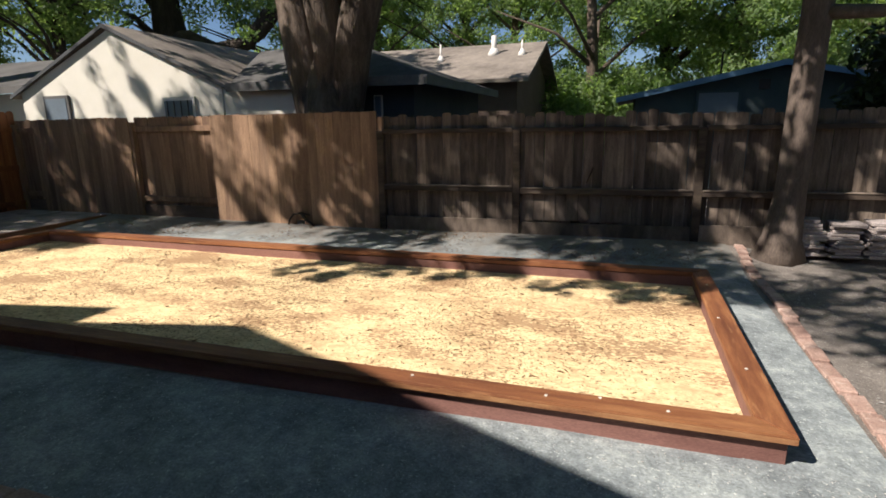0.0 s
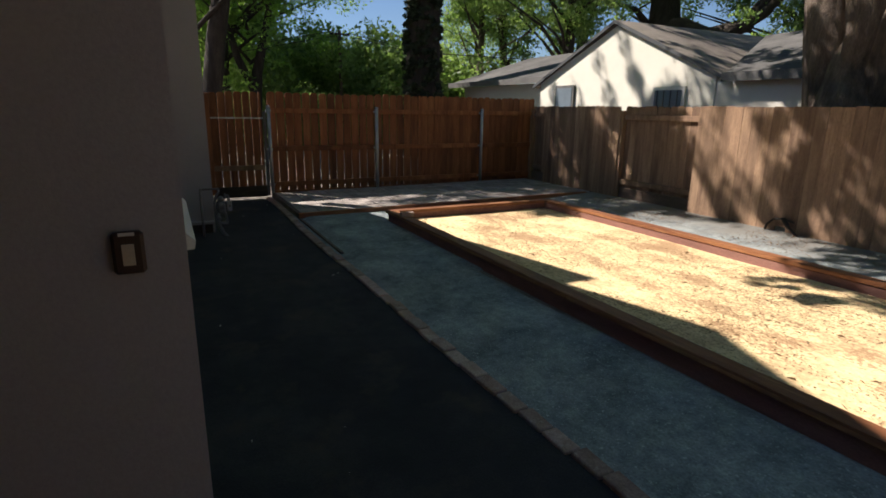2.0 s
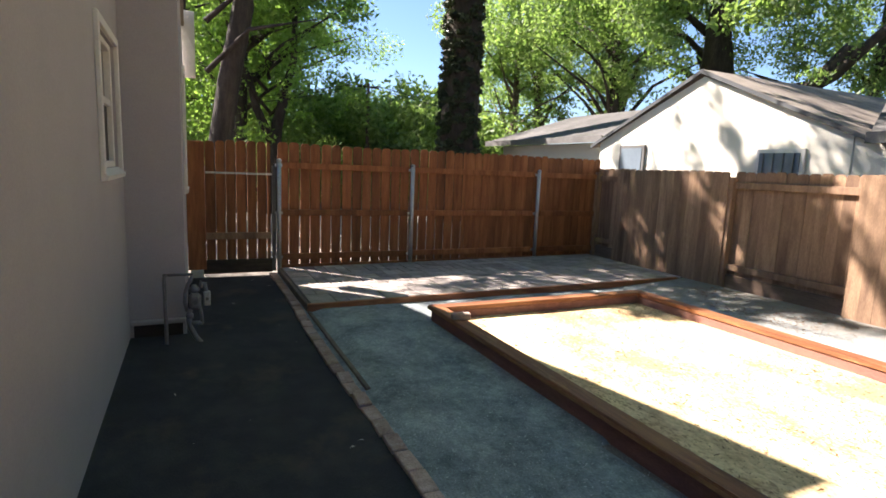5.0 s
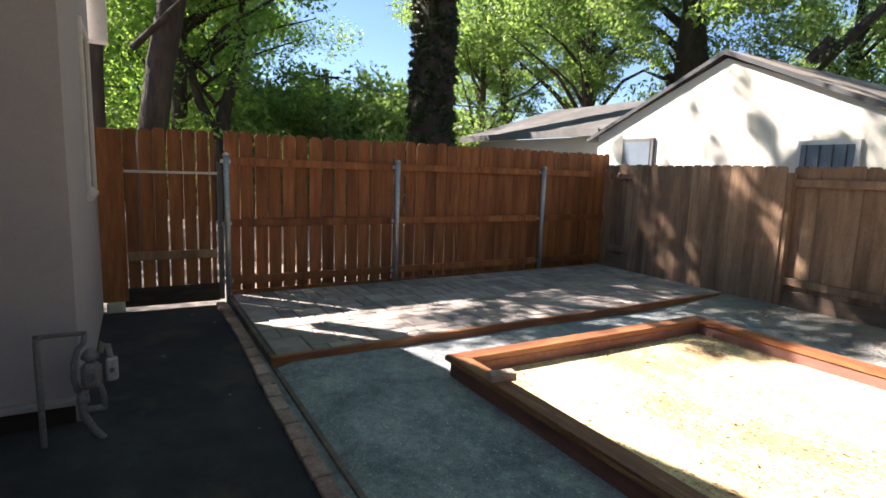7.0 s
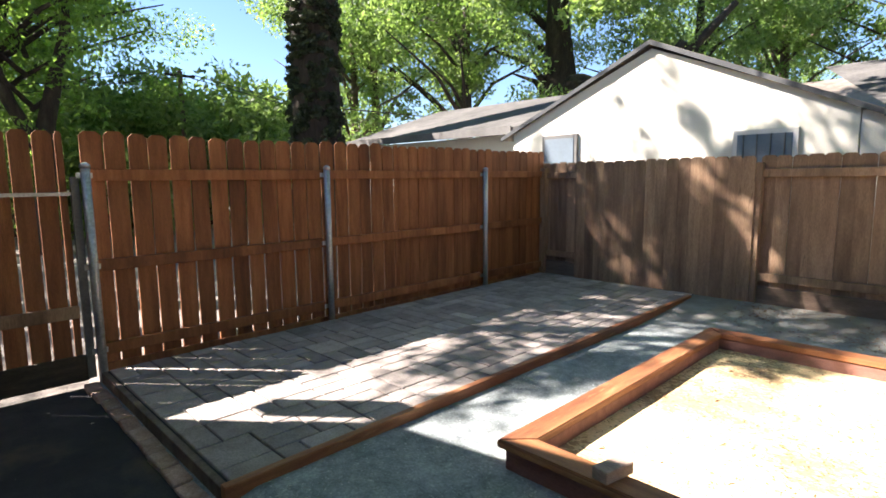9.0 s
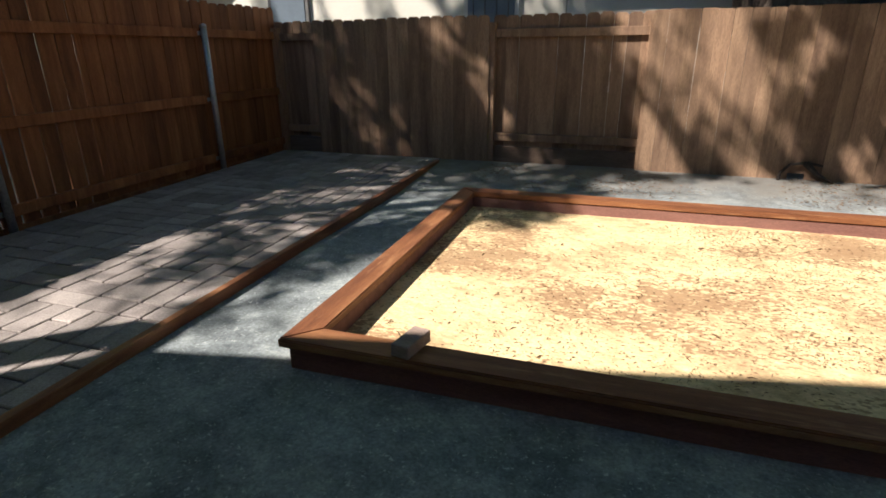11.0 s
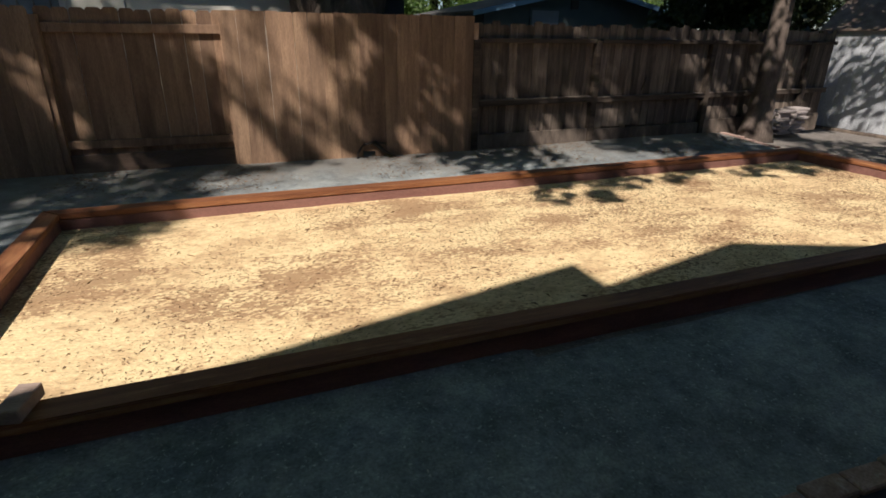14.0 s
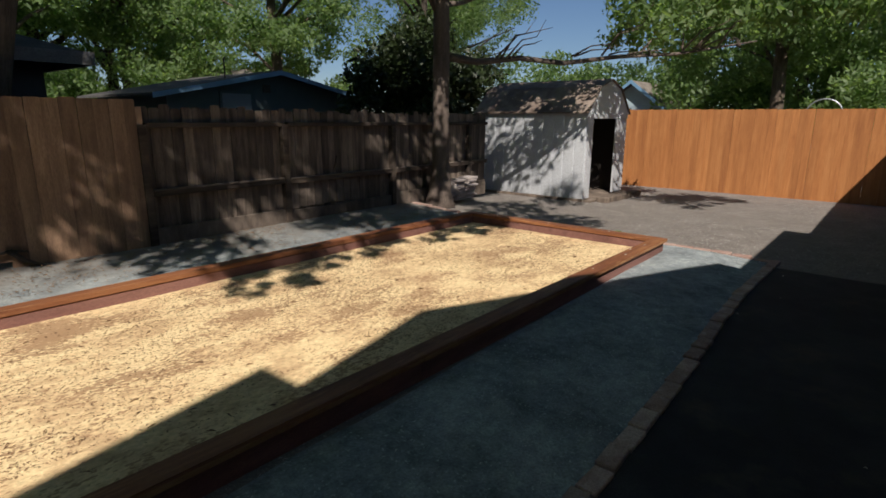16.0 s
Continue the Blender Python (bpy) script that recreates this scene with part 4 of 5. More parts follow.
# ---- trees ----
def lit_box(pos):
    """Keeps sunlit what is in the open: True where a leaf's shade does not fall on the sand box."""
    k = (pos[:, 2] - 0.1)
    wob = 0.22 * (np.sin(pos[:, 0] * 3.1 + pos[:, 2]) + np.sin(pos[:, 1] * 4.3 - pos[:, 2] * 2.0))
    sx, sy = pos[:, 0] + 0.75 * k + wob, pos[:, 1] + 0.65 * k + wob * 0.8
    open_strip = (sx > -6.3) & (sx < -3.7) & (sy > 4.8) & (sy < 6.7)
    dz = (8.1 - pos[:, 0]) / 0.75
    on_ochre = (dz > 0) & (pos[:, 2] - dz > -0.1) & (pos[:, 1] + 0.65 * dz < 8)
    paved = (sx > -9.0) & (sx < -8.0) & (sy > 2.1) & (sy < 4.7) & (np.sin(sx * 5.0 + sy * 2.2) > -0.3)
    dy = (8.5 - pos[:, 1]) / 0.65
    wx, wz = pos[:, 0] + 0.75 * dy, pos[:, 2] - dy
    on_white = (dy > 0) & (wz > 0.8) & (wx > -12) & (wx < -8.0 + 0.5 * np.sin(wz * 3)) & (np.sin(wx * 7 + wz * 4) + 0.5 * np.sin(wx * 3 - wz * 6) > -0.4)
    k2 = (6.95 - pos[:, 1]) / 0.65
    fx, fz = pos[:, 0] + 0.75 * k2, pos[:, 2] - k2
    on_fence = (k2 > 0) & (fz > 0.0) & (fz < 1.75) & (fx > -5.95) & (fx < -4.2) & (np.sin(fx * 6.5 + fz * 2.6) + 0.6 * np.sin(fx * 2.3 + fz * 5.0 + 1.0) > 0.45 + 0.35 * np.maximum(fx + 5.2, 0))
    by_box = (sx > -7.95) & (sx < -7.3) & (sy > 2.2) & (sy < 3.7)
    inside = open_strip | by_box | on_fence | paved | on_ochre | on_white | (sx > -7.5) & (sx < 1.2) & (sy > 1.5) & (sy < 4.95)
    wallish = (sx > -10.5) & (sx < 8) & (sy > -9) & (sy < 2.0)
    return ~(inside | wallish)


def tree(name, at, trunk, limbs, clumps, count, size, leafmat, bark, label, seed=0, keep=True, lumpy=0.25):
    t = thing(name, at, label, "tree")
    b = bmesh.new()
    for i, (pts, rad) in enumerate(trunk + limbs):
        tube(b, pts, rad, 12 if i < len(trunk) else 7, lumpy, seed + i)
    part("trunk", b, bark, t)
    o = np.array(at)
    me = leaves("crown", clumps, count, size, leafmat, seed, keep=(lambda p: lit_box(p + o)) if keep else None)
    part("crown", me, leafmat, t)
    return t


def simple_limbs(h, r, n, spread, seed):
    rng = random.Random(seed)
    out = []
    for i in range(n):
        a, z = rng.uniform(0, 6.28), h * rng.uniform(0.35, 0.8)
        q = spread * rng.uniform(0.5, 0.95)
        out.append(([(0, 0, z), (math.cos(a) * q * 0.4, math.sin(a) * q * 0.4, z + q * 0.35), (math.cos(a) * q, math.sin(a) * q, z + q * rng.uniform(0.4, 0.9))], [r * 0.45, r * 0.28, r * 0.08]))
    return out


# big tree behind the weathered fence
big = [([(0, 0, -0.1), (0.0, 0, 0.8), (0.02, 0, 1.7), (0.05, 0, 2.3), (0.05, 0, 2.8)], [0.62, 0.5, 0.47, 0.36, 0.08]),
       ([(-0.15, 0, 0.7), (-0.38, 0, 2.6), (-0.62, 0.1, 3.8), (-1.2, 0.3, 6.5)], [0.25, 0.29, 0.27, 0.16]),
       ([(0.05, -0.05, 0.7), (0.12, -0.12, 2.6), (-0.1, -0.15, 4), (-0.3, -0.6, 7)], [0.22, 0.26, 0.24, 0.12]),
       ([(0.1, 0, 0.7), (0.45, 0, 2.6), (0.85, 0.05, 4), (1.8, 0.2, 7)], [0.25, 0.31, 0.29, 0.16])]
tree("broad_tree", (-4.45, 8.0, 0), big, simple_limbs(9, 0.4, 9, 4.5, 2), np.r_[clumps_in((0, 0.3, 9), (5.5, 5, 3.2), 60, 0.9, 3, 0.3), clumps_in((-2.0, -4.2, 7.2), (7.5, 4.2, 2.4), 90, 0.62, 13, 0.1)], 50000, 0.11, M_LEAF, M_BARK, "broad old tree with three heavy stems behind the weathered fence", 3)

# unseen low sprays of the broad tree over the yard, added for leaf shade
spray = thing("overhanging_branch", (-4.3, 7.9, 4.6), "unseen thin leafy branches of the broad tree, added to shade sand and fence", "branch")
ends = []
for i, (x, y, h) in enumerate(((-3.2, 4.85, 4.3), (-2.95, 5.2, 4.2), (-2.72, 4.72, 4.4), (-1.6, 5.08, 4.3), (-1.3, 5.28, 4.5), (-0.95, 5.32, 4.2), (-0.6, 4.9, 4.3), (-0.3, 5.25, 4.4), (0.05, 4.86, 4.2), (0.5, 5.2, 4.3), (0.6, 4.85, 4.4), (1.05, 5.05, 4.2))):
    ends.append((x - 0.75 * h + 4.3, y + -0.65 * h - 7.9 + 0.0, 0.1 + h - 4.6))
bm = bmesh.new()
for i, e in enumerate(ends):
    tube(bm, [(0.1 * i - 0.5, 0.1, 0.3), (e[0] * 0.5, e[1] * 0.45, 0.75), e], [0.03, 0.014, 0.005], 5)
part("twigs", bm, M_BARKDARK, spray)
rng_ = np.random.default_rng(14)
part("foliage", leaves("foliage", [(e[0] + rng_.normal() * 0.1, e[1] + rng_.normal() * 0.09, e[2] + rng_.normal() * 0.05, 0.07 + 0.09 * rng_.random()) for e in ends for _ in range(6)], 3600, 0.045, M_LEAF, 15), M_LEAF, spray)
# more unseen clumps, set up-sun of the fence to dapple it
high = []
for i in range(34):
    fx, fz, h = rng_.uniform(-4.9, -3.15), rng_.uniform(0.15, 1.65), rng_.uniform(3.8, 4.8)
    high.append((fx - 0.75 * h + 4.3, 6.9 - 0.65 * h - 7.9, fz + h - 4.6, rng_.uniform(0.09, 0.2)))
part("high_foliage", leaves("high_foliage", high, 3400, 0.055, M_LEAF, 17), M_LEAF, spray)
bm = bmesh.new()
for e in high[::4]:
    tube(bm, [(-0.6, 0.1, 0.6), (e[0] * 0.6, e[1] * 0.4, 1.1), e[:3]], [0.02, 0.01, 0.004], 5)
part("high_twigs", bm, M_BARKDARK, spray)

# young tree by the old fence, with a long low limb
small = [([(-0.06, 0, -0.1), (-0.03, 0, 0.2), (0.0, 0, 0.7), (0.02, 0.03, 1.7), (0.05, 0.05, 2.5), (0.05, 0.06, 4), (0.2, 0.2, 6)], [0.3, 0.2, 0.15, 0.135, 0.14, 0.115, 0.06])]
slimb = [([(0.06, 0.05, 2.42), (0.5, -0.35, 2.33), (1.0, -0.85, 2.4), (1.5, -1.4, 2.33), (2.1, -2.1, 2.44), (2.8, -2.8, 2.5), (3.7, -3.8, 2.72)], [0.075, 0.055, 0.048, 0.042, 0.034, 0.025, 0.012]),
         ([(0.12, 0.1, 3.2), (1.0, 0.4, 3.4), (2.6, 0.2, 4.0), (4.0, -0.6, 4.2)], [0.06, 0.04, 0.028, 0.012]),
         ([(0.1, 0.1, 3.0), (-0.8, 0.1, 4.0), (-2.2, -0.4, 5.0)], [0.07, 0.045, 0.02])]
rng = random.Random(27)
for i in range(22):
    k = rng.uniform(0.12, 0.95)
    px, py, pz = 0.06 + 3.6 * k, 0.05 - 3.85 * k, 2.38 + 0.3 * k * k
    l, a = rng.uniform(0.35, 1.1), rng.uniform(-2.2, 0.6)
    dx, dy, up = math.cos(a) * l, math.sin(a) * l, rng.uniform(0.1, 0.75) * l
    slimb.append(([(px, py, pz), (px + dx * 0.4, py + dy * 0.4, pz + up * 0.7), (px + dx * 0.7, py + dy * 0.8, pz + up * 0.8), (px + dx, py + dy, pz + up * rng.uniform(0.8, 1.5))], [0.018, 0.012, 0.008, 0.003]))
cl = np.r_[clumps_in((0.5, 0.3, 5.2), (3.2, 2.2, 1.8), 34, 0.6, 5, 0.2), clumps_in((3.0, -2.9, 3.2), (1.9, 1.5, 0.6), 20, 0.4, 6, 0.2), clumps_in((-0.2, -2.2, 5.2), (2.8, 1.3, 1.2), 26, 0.5, 16, 0.2), clumps_in((-1.5, 0.0, 3.9), (2.0, 0.8, 0.8), 10, 0.45, 8, 0.2), clumps_in((2.4, -4.8, 3.15), (1.5, 1.0, 0.35), 26, 0.3, 18, 0.2)]
tree("yard_tree", (1.6, 6.74, 0.08), small, slimb, cl, 26000, 0.075, M_LEAF, M_BARKMID, "slender grey-barked tree with a long low limb, by the old fence", 6)

# trees beyond the cedar fence
tree("leaning_tree", (-14.2, 0.85, 0), [([(0, 0, -0.1), (0.02, 0.16, 1.5), (0.05, 0.38, 3), (0.0, 0.68, 4.5), (-0.3, 0.8, 9)], [0.28, 0.235, 0.22, 0.19, 0.1])], simple_limbs(9, 0.13, 7, 3, 11),
     clumps_in((-0.5, 0.6, 8.5), (3.8, 3.8, 2.6), 80, 0.7, 12, 0.3), 30000, 0.075, M_LEAFY, M_BARKDARK, "dark leaning tree just beyond the cedar fence", 12)
ivy = thing("ivy_tree", (-16.5, 7.4, 0), "tall thick trunk wrapped in dark ivy", "tree")
b = tube(bmesh.new(), [(0, 0, -0.1), (0, 0, 2.5), (-0.05, 0.05, 6), (0.05, 0, 10), (0, 0, 16)], [0.58, 0.56, 0.49, 0.41, 0.22], 14, 0.15, 4)
part("trunk", b, M_BARKDARK, ivy)
rng_ = np.random.default_rng(4)
zz = rng_.uniform(0, 13, 1100)
aa = rng_.uniform(0, 6.28, 1100)
rr = 0.6 - 0.021 * zz
part("ivy", leaves("ivy", np.c_[np.cos(aa) * rr, np.sin(aa) * rr, zz, rng_.uniform(0.08, 0.15, 1100)], 80000, 0.05, M_IVY, 5), M_IVY, ivy, "dark ivy")
part("crown", leaves("crown", clumps_in((0, 0, 14), (4.5, 4.5, 3), 60, 1, 9, 0.3), 9000, 0.17, M_LEAF, 6), M_LEAF, ivy)

twin = [([(0, 0, -0.1), (0.05, 0.1, 1.6), (0, 0.2, 2.6), (-0.1, 0.7, 4.5), (-0.2, 0.8, 8)], [0.2, 0.17, 0.16, 0.1, 0.05]),
        ([(0, 0.15, 1.9), (0.1, -0.35, 3.0), (0.0, -0.7, 4.4), (0, -0.8, 7)], [0.13, 0.12, 0.09, 0.04])]
tree("twin_stem_tree", (-19.0, 2.6, 0), twin, simple_limbs(7, 0.12, 6, 2.5, 81), clumps_in((0, 0, 6.8), (3, 3, 2.8), 50, 0.65, 82, 0.3), 15000, 0.075, M_LEAFY, M_BARKDARK, "slim twin-stemmed tree beyond the cedar fence", 83)
tree("wall_side_tree", (-13.4, 0.3, 0), [([(0, 0, -0.1), (0.0, 0.0, 2.5), (0.05, 0.1, 5), (0, 0, 8)], [0.2, 0.17, 0.14, 0.08])], simple_limbs(7, 0.12, 5, 2, 84), clumps_in((0, 0, 7), (2.4, 2.4, 2), 30, 0.6, 85, 0.3), 6000, 0.08, M_LEAFY, M_BARKDARK, "dark-stemmed tree beyond the gate", 86)

heavy = [([(0, 0, -0.2), (0.1, 0, 3), (0.25, 0, 5.2), (0.1, 0, 7), (0, 0, 10)], [0.75, 0.62, 0.66, 0.5, 0.3]),
         ([(0.2, 0, 4.9), (1.2, -0.2, 4.9), (2.6, -0.3, 4.4), (4.0, 0, 4.7), (5.0, 0, 5.8)], [0.4, 0.38, 0.34, 0.3, 0.2]),
         ([(3.6, 0, 4.6), (4.6, 0, 5.0), (6.4, 0.3, 6.8)], [0.25, 0.22, 0.1])]
tree("heavy_tree", (-18.2, 19.2, 0), heavy, simple_limbs(10, 0.4, 8, 4.5, 61), clumps_in((0, 0, 9.5), (6, 5, 3.2), 70, 0.85, 62, 0.3), 10000, 0.15, M_LEAF, M_BARKDARK, "heavy dark tree with a low thick limb behind the white house", 63)

# kinds of background tree, each built once
kinds = []
for i, (leafmat, bark, size, cnt, cz, rad, ncl) in enumerate((
        (M_LEAFY, M_BARKDARK, 0.062, 24000, 6.0, (4.2, 4.2, 4.6), 95),
        (M_LEAF, M_BARKDARK, 0.07, 25000, 6.3, (4.6, 4.6, 4.8), 95),
        (M_LEAF, M_BARK, 0.078, 15000, 7.0, (3.8, 3.8, 3.6), 50),
        (M_LEAF, M_BARK, 0.082, 21000, 4.6, (3.4, 3.4, 3.8), 60))):
    kinds.append(tree("background_tree", (0, -400 - 30 * i, 0), [([(0, 0, -0.2), (0.05, 0, 2), (0.15, 0.1, 5), (0.1, 0, 9)], [0.22, 0.18, 0.14, 0.05])],
                      simple_limbs(7, 0.17, 9, 3.8, 20 + i), clumps_in((0, 0, cz), rad, ncl, 0.72, 30 + i, 0.25), cnt, size, leafmat, bark,
                      ("yellow-green leafy tree beyond the fences", "deep green leafy tree beyond the fences", "open grey-limbed green tree", "small bright green tree")[i], 40 + i, keep=False))
    kinds[-1]["group"] = "background trees"
spots = [(0, -19.5, 1.8, 1.0, 10), (0, -24.0, 2.6, 1.05, 50), (0, -29, 4.2, 1.2, 170), (0, -20, -1.5, 1.2, 90), (3, -20, -5.5, 1.0, 130), (1, -27, 0.5, 1.1, 20), (2, -24.5, 14, 1.0, 60),
         (1, -19.5, 15.5, 1.2, 100), (1, -26, 16.5, 1.3, 140), (1, -14, 22, 1.2, 30), (0, -29, 0, 1.4, 70), (1, -24, 20, 1.5, 150),
         (2, -12.5, 27, 1.2, 10), (1, -8, 28, 1.3, 50), (2, -5, 26, 1.1, 90), (2, -1.3, 22, 1.2, 130), (1, 1.5, 27, 1.35, 170), (1, 5, 30, 1.3, 20), (3, 3.8, 25, 1.2, 60),
         (3, 7.5, 20, 1.1, 100), (1, 9, 33, 1.4, 140), (3, 11.5, 3.5, 0.95, 30), (1, 13.0, -1.0, 1.0, 70), (3, 16.5, 3.6, 0.9, 110), (1, 18, 3, 1.3, 150), (1, 20, 6.0, 1.2, 10),
         (3, 11.8, -5, 1.0, 50), (1, 22, -4, 1.4, 90), (1, 14, 18, 1.1, 120), (1, -30, -12, 1.4, 40), (1, 28, 28, 1.5, 80), (1, -2, 40, 1.6, 10), (1, -16, 38, 1.6, 60), (1, 14, 42, 1.6, 100)]
for k, x, y, s, a in spots:
    copy_thing(kinds[k], pose(x, y, 0, 0, 0, a) @ Matrix.Scale(s, 4)).scale = (s, s, s)
for i, k in enumerate(kinds):
    k.location = (-38 + 22 * i, 50, 0)

kinds.append(thing("shrub", (0, -600, 0), "dense mid-green shrub beyond the fences", "bush", "background shrubs"))
part("stem", tube(bmesh.new(), [(0, 0, -0.2), (0, 0, 2)], [0.15, 0.05], 8), M_BARKDARK, kinds[-1])
part("foliage", leaves("foliage", clumps_in((0, 0, 1.8), (3.2, 3.2, 2.0), 90, 0.65, 71, 0.3), 16000, 0.085, M_LEAF, 71), M_LEAF, kinds[-1])
for x, y, s, a in ((-24.2, 6.2, 1.36, 200), (-25.2, 8.4, 1.42, 250), (-23, 7.4, 1.2, 0), (-25.5, 11, 1.35, 30), (-22.5, 4.6, 1.1, 70), (-25, -4, 1.2, 0), (-27, 2, 1.4, 50), (-28, 8, 1.4, 100), (-29, 14, 1.4, 150), (-22, 22, 1.3, 30), (-14, 31, 1.5, 80), (-3, 32, 1.4, 120), (1, 24, 1.1, 10), (-1.2, 23, 1.0, 60),
                   (10, 30, 1.4, 20), (13.5, 1.5, 0.9, 70), (12.6, -3, 0.9, 20), (13.5, -7, 1.0, 140), (18, 7, 1.2, 90), (20, 14, 1.3, 40), (24, 0, 1.5, 60)):
    copy_thing(kinds[-1], pose(x, y, 0, 0, 0, a)).scale = (s, s, s)
kinds[-1].location = (50, 50, 0)
pole = thing("utility_pole", (-20.5, 5.95, 0), "tall wooden utility pole with a crossarm", "utility pole")
part("pole", tube(bmesh.new(), [(0, 0, -0.2), (0, 0, 4.25)], [0.07, 0.055], 8), M_BARK, pole)
part("crossarm", block(-0.03, -0.36, 4.1, 0.03, 0.36, 4.16), M_BARKDARK, pole)
for dy, dz in ((-0.33, -0.2), (0.33, -0.22)):
    part("cable", tube(bmesh.new(), [(-1, dy - 30, 4.4), (-0.3, dy - 12, 3.3), (0, dy - 4, 3.5 + dz), (0, dy, 4.4 + dz), (0, dy + 3, 3.9 + dz), (1, dy + 14, 3.6), (2, dy + 34, 4.6)], [0.011] * 7, 5), M_BLACK, pole, "sagging black cable")

dbush = thing("dark_bush", (6.0, 10.8, 0), "tall dense dark evergreen shrub behind the shed", "bush")
part("stem", tube(bmesh.new(), [(0, 0, -0.1), (0, 0, 2.5)], [0.12, 0.05], 8), M_BARKDARK, dbush)
part("foliage", leaves("foliage", clumps_in((0, 0, 2.0), (2.6, 1.5, 1.9), 120, 0.6, 77, 0.2), 36000, 0.085, M_LEAFD, 77), M_LEAFD, dbush)


arch = tagged(part("conduit_arch", tube(bmesh.new(), [(8.6, 2.5, 1.0)] + [(8.6, 2.17 + 0.33 * math.cos(a), 1.62 + 0.33 * math.sin(a)) for a in [0.2 * i for i in range(1, 15)]] + [(8.6, 1.85, 1.0)], [0.014] * 16, 8), M_STEEL), "pale bent conduit arch showing above the ochre fence", "conduit")
bpost = tagged(part("blue_post", block(8.55, 0.66, -0.15, 8.63, 0.74, 2.3, 0.006), M_BLUETRIM), "blue painted post behind the ochre fence", "post")

# ---- small things ----
pile = thing("stone_stack", (2.15, 6.85, 0.08), "stacks of thin weathered stone slabs beside the tree", "stone pile")
rng = random.Random(5)
for sx in (-0.32, 0.0, 0.33):
    z = 0.0
    for i in range(10):
        w, d, h = rng.uniform(0.12, 0.16), rng.uniform(0.09, 0.13), rng.uniform(0.03, 0.045)
        p = part("slab", block(-w, -d, 0, w, d, h, 0.008), M_STONE, pile)
        p.location, p.rotation_euler = (sx + rng.uniform(-0.03, 0.03), rng.uniform(-0.03, 0.03), z), (0, 0, rng.uniform(-0.25, 0.25))
        z += h + 0.001
tw = tagged(part("twig", tube(bmesh.new(), [(-4.78, 2.02, 0.02), (-4.6, 2.0, 0.015), (-4.4, 1.93, 0.015), (-4.32, 1.9, 0.025), (-4.3, 2.0, 0.02)], [0.011, 0.011, 0.009, 0.008, 0.005], 6), M_OFFCUT), "crooked fallen twig on the fines", "twig")


def litter(name, area, count, size, z, mat, label, seed, dense=None, on_sand=False, broad=0.3):
    r = np.random.default_rng(seed)
    x0, y0, x1, y1 = area
    b, made = [], 0
    v, f = [], []
    while made < count:
        x, y = r.uniform(x0, x1), r.uniform(y0, y1)
        if dense and noise.noise(Vector((x * dense, y * dense, 7))) < r.uniform(-0.35, 0.35):
            continue
        a, s = r.uniform(0, 6.28), size * (0.35 + 1.6 * r.random() ** 2.5)
        c, sn = math.cos(a) * s, math.sin(a) * s
        zz0 = z + (sand_z(x, y) if on_sand else ground_z(x, y))
        k = len(v)
        v += [(x - c, y - sn, zz0), (x - sn * broad, y + c * broad, zz0 + s * 0.35), (x + c, y + sn, zz0 + s * 0.1), (x + sn * broad, y - c * broad, zz0 + s * 0.2)]
        f += [(k, k + 1, k + 2), (k, k + 2, k + 3)]
        made += 1
    me = bpy.data.meshes.new(name)
    me.from_pydata(v, [], f)
    me.materials.append(mat)
    tagged(new(name, me), label, "litter", kind="stuff")


litter("dry_litter", (BX0 + 0.12, BY0 + 0.1, BX1 - 0.12, BY1 - 0.15), 22000, 0.0065, 0.001, M_STRAW, "dry leaf and stem litter on the sand", 1, 0.9, True)
litter("dense_litter", (-5.6, 3.3, 0.4, 5.2), 26000, 0.0065, 0.001, M_STRAW, "dense patches of fine dry litter on the sand", 5, 1.3, True)
litter("dry_stems", (BX0 + 0.2, BY0 + 0.2, BX1 - 0.2, BY1 - 0.25), 700, 0.018, 0.002, M_STRAW, "longer dry stems on the sand", 6, None, True, 0.09)
litter("fine_chips", (-7.9, 1.65, 1.1, 2.64), 12000, 0.0055, 0.006, M_CHIP, "small pale chips in the crushed fines", 9, 1.1)
litter("gravel_chips", (1.3, 0.5, 8.0, 6.0), 12000, 0.009, 0.0, M_CHIP, "loose chips on the gravel", 10, 0.8)
litter("fence_litter", (-7.5, 5.95, 1.0, 6.9), 7500, 0.011, 0.02, M_STRAW, "dry leaves along the foot of the fence", 2, 1.1, False, 0.2)
weed = thing("small_weed", (1.62, 3.58, -0.02), "small green weed sprouting beside the brick edging", "weed")
part("weed_leaves", leaves("weed_leaves", [(0, 0, 0.03, 0.05), (0.04, 0.02, 0.02, 0.04)], 60, 0.018, M_LEAF, 19), M_LEAF, weed)
litter("pale_chips", (-10, -0.2, 1.0, 2.5), 60, 0.012, 0.012, M_PALE, "a few pale chips on the path", 3)


# ---- bricks and pavers ----
brick_mesh = mesh_of("brick", block(-0.097, -0.047, 0, 0.097, 0.047, 0.055, 0.006), M_BRICK)
edge = thing("brick_edging", (0, 0, 0), "single row of worn bricks set in the ground as edging", "edging")
edge["kind"] = "structure"
rng = random.Random(8)


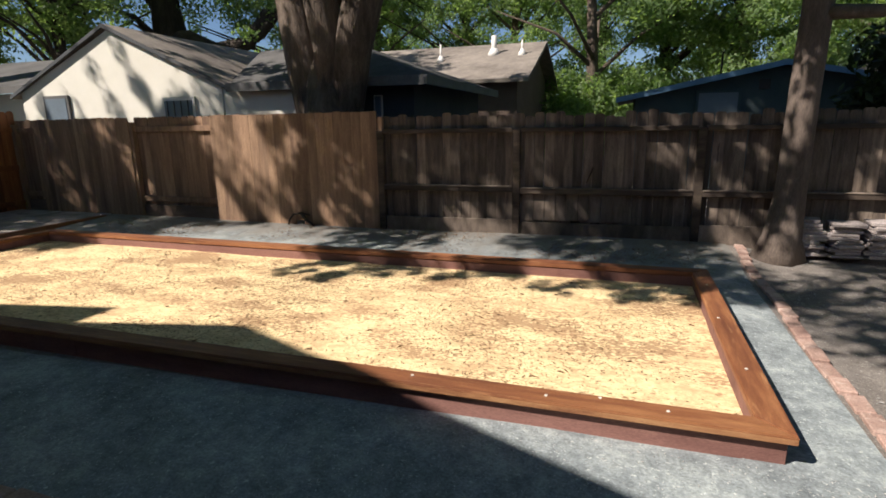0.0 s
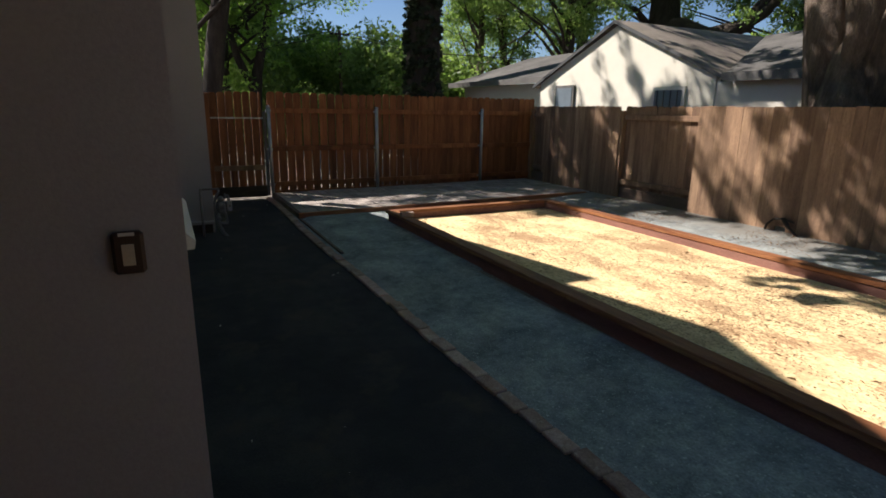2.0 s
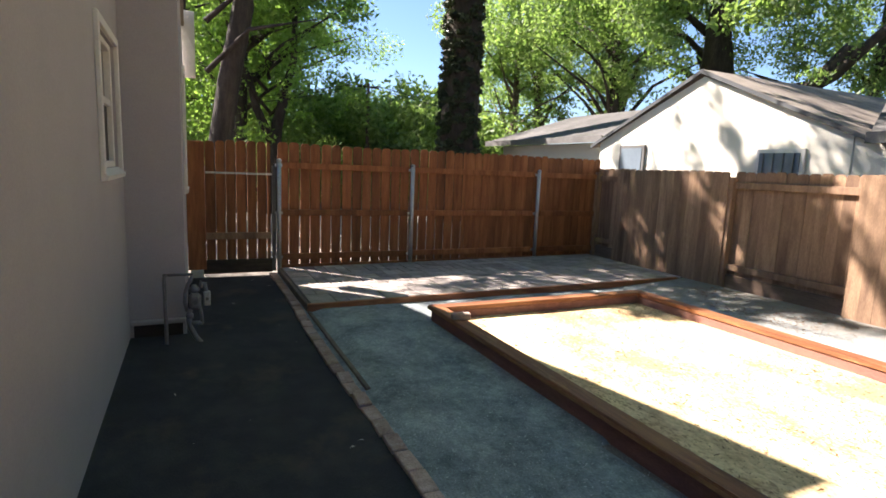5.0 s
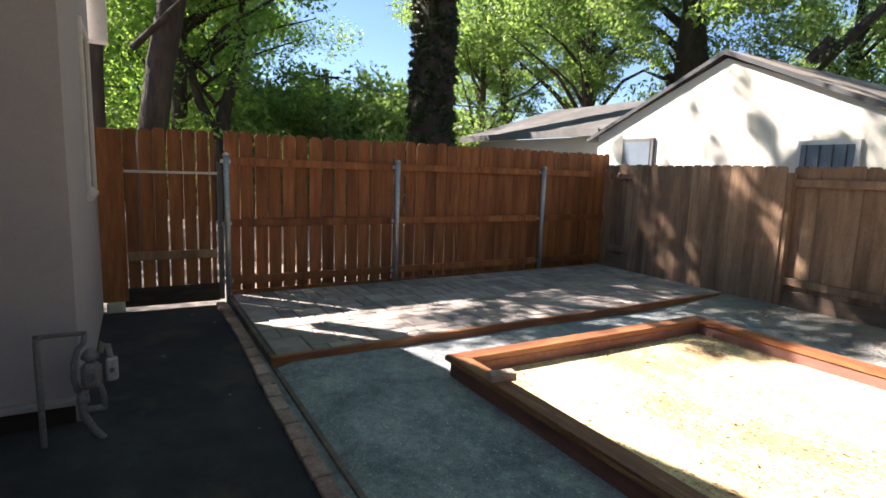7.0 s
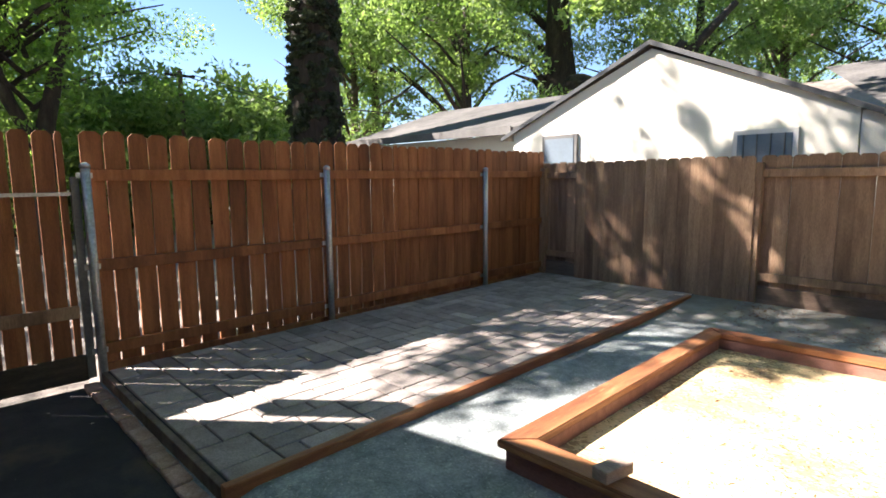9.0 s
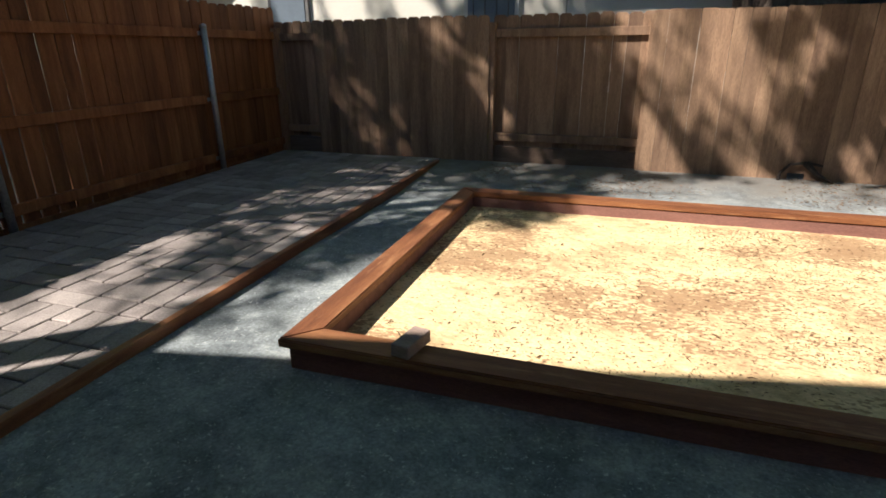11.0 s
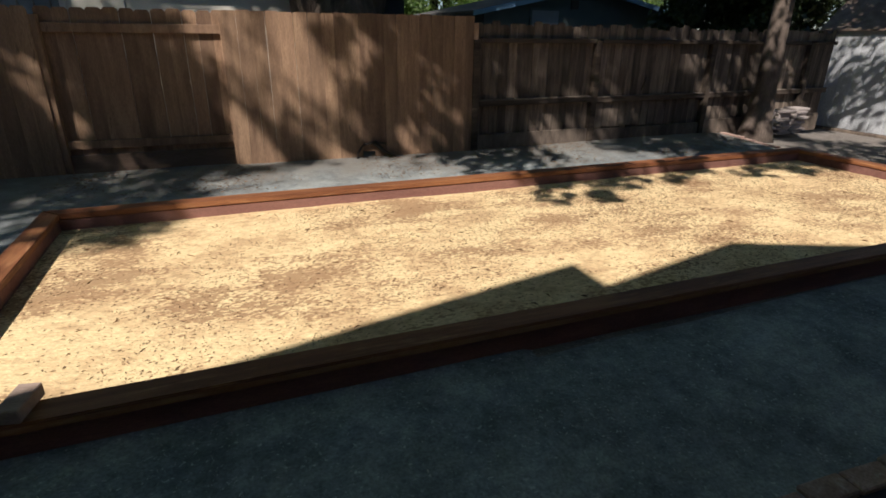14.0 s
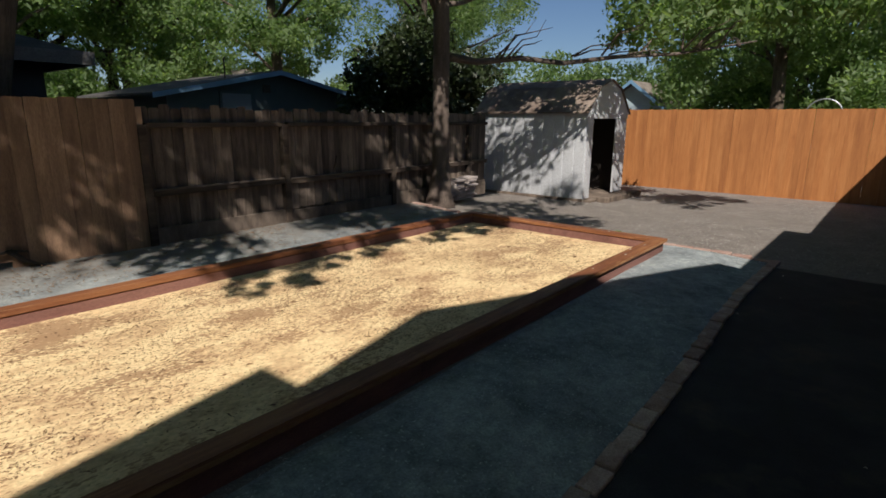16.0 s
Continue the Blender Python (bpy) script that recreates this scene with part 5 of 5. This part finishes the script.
def row(x0, y0, x1, y1, lift=-0.03):
    n = int(math.hypot(x1 - x0, y1 - y0) / 0.203)
    for i in range(n):
        k = (i + 0.5) / n
        x, y = x0 + (x1 - x0) * k, y0 + (y1 - y0) * k
        p = part("brick", brick_mesh, M_BRICK, edge)
        off = 0.02 * math.sin(k * 17) + rng.uniform(-0.006, 0.006)
        a = math.atan2(y1 - y0, x1 - x0)
        p.location = (x - math.sin(a) * off, y + math.cos(a) * off + (bow(x) if y0 == y1 else 0), ground_z(x, y) + lift + rng.uniform(-0.006, 0.008))
        p.rotation_euler = (rng.uniform(-0.04, 0.04), rng.uniform(-0.03, 0.03), a + rng.uniform(-0.05, 0.05))


row(-10.15, 1.53, 1.25, 1.53)
row(1.16, 1.65, 1.22, 7.05)

pv = thing("patio", (0, 0, 0), "low grey paver patio edged with red-stained boards", "patio")
pv["kind"] = "structure"
PX0, PX1, PY0, PY1, PZ = -10.13, -8.03, 1.645, 7.03, 0.105
FALL = 0.04
bm = block(PX1 + 0.005, PY0 - 0.045, -0.03, PX1 + 0.05, PY1 - 0.2, PZ + 0.008, 0.003)
for v in bm.verts:
    v.co.z += FALL * (v.co.y - PY0) / (PY1 - PY0)
part("edge_board", bm, M_REDY, pv)
part("edge_board", block(PX0, PY0 - 0.045, -0.03, PX1 + 0.003, PY0 - 0.006, PZ - 0.01, 0.003), M_OLDTOP, pv)
part("edge_board", block(PX1 + 0.055, PY0 - 0.045, -0.03, -5.9, PY0 - 0.012, 0.042, 0.003), M_OLDTOP, pv)
bm = block(PX0, PY0 - 0.004, -0.03, PX1 + 0.003, PY1, PZ - 0.014)
for v in bm.verts:
    v.co.z += FALL * (v.co.y - PY0) / (PY1 - PY0)
part("bedding", bm, M_DARK, pv)
U = 0.14
nx, ny = int((PX1 - PX0) / U), int((PY1 - PY0) / U)
taken = set()
cache = {}
for j in range(ny):
    for i in range(nx):
        if (i, j) in taken:
            continue
        for w, h in rng.sample([(2, 1), (1, 2), (2, 2), (1, 1), (1, 2), (2, 1)], 6) + [(1, 1)]:
            cells = [(i + a, j + c) for a in range(w) for c in range(h)]
            if all(c not in taken and c[0] < nx and c[1] < ny for c in cells):
                break
        taken.update(cells)
        if (w, h) not in cache:
            cache[w, h] = mesh_of("paver", block(0.0045, 0.0045, 0, w * U - 0.0045, h * U - 0.0045, 0.05, 0.005), M_PAVER)
        p = part("paver", cache[w, h], M_PAVER, pv)
        p.location = (PX0 + 0.01 + i * U, PY0 + j * U, PZ + FALL * j / ny - 0.05 + rng.uniform(-0.0015, 0.0015))
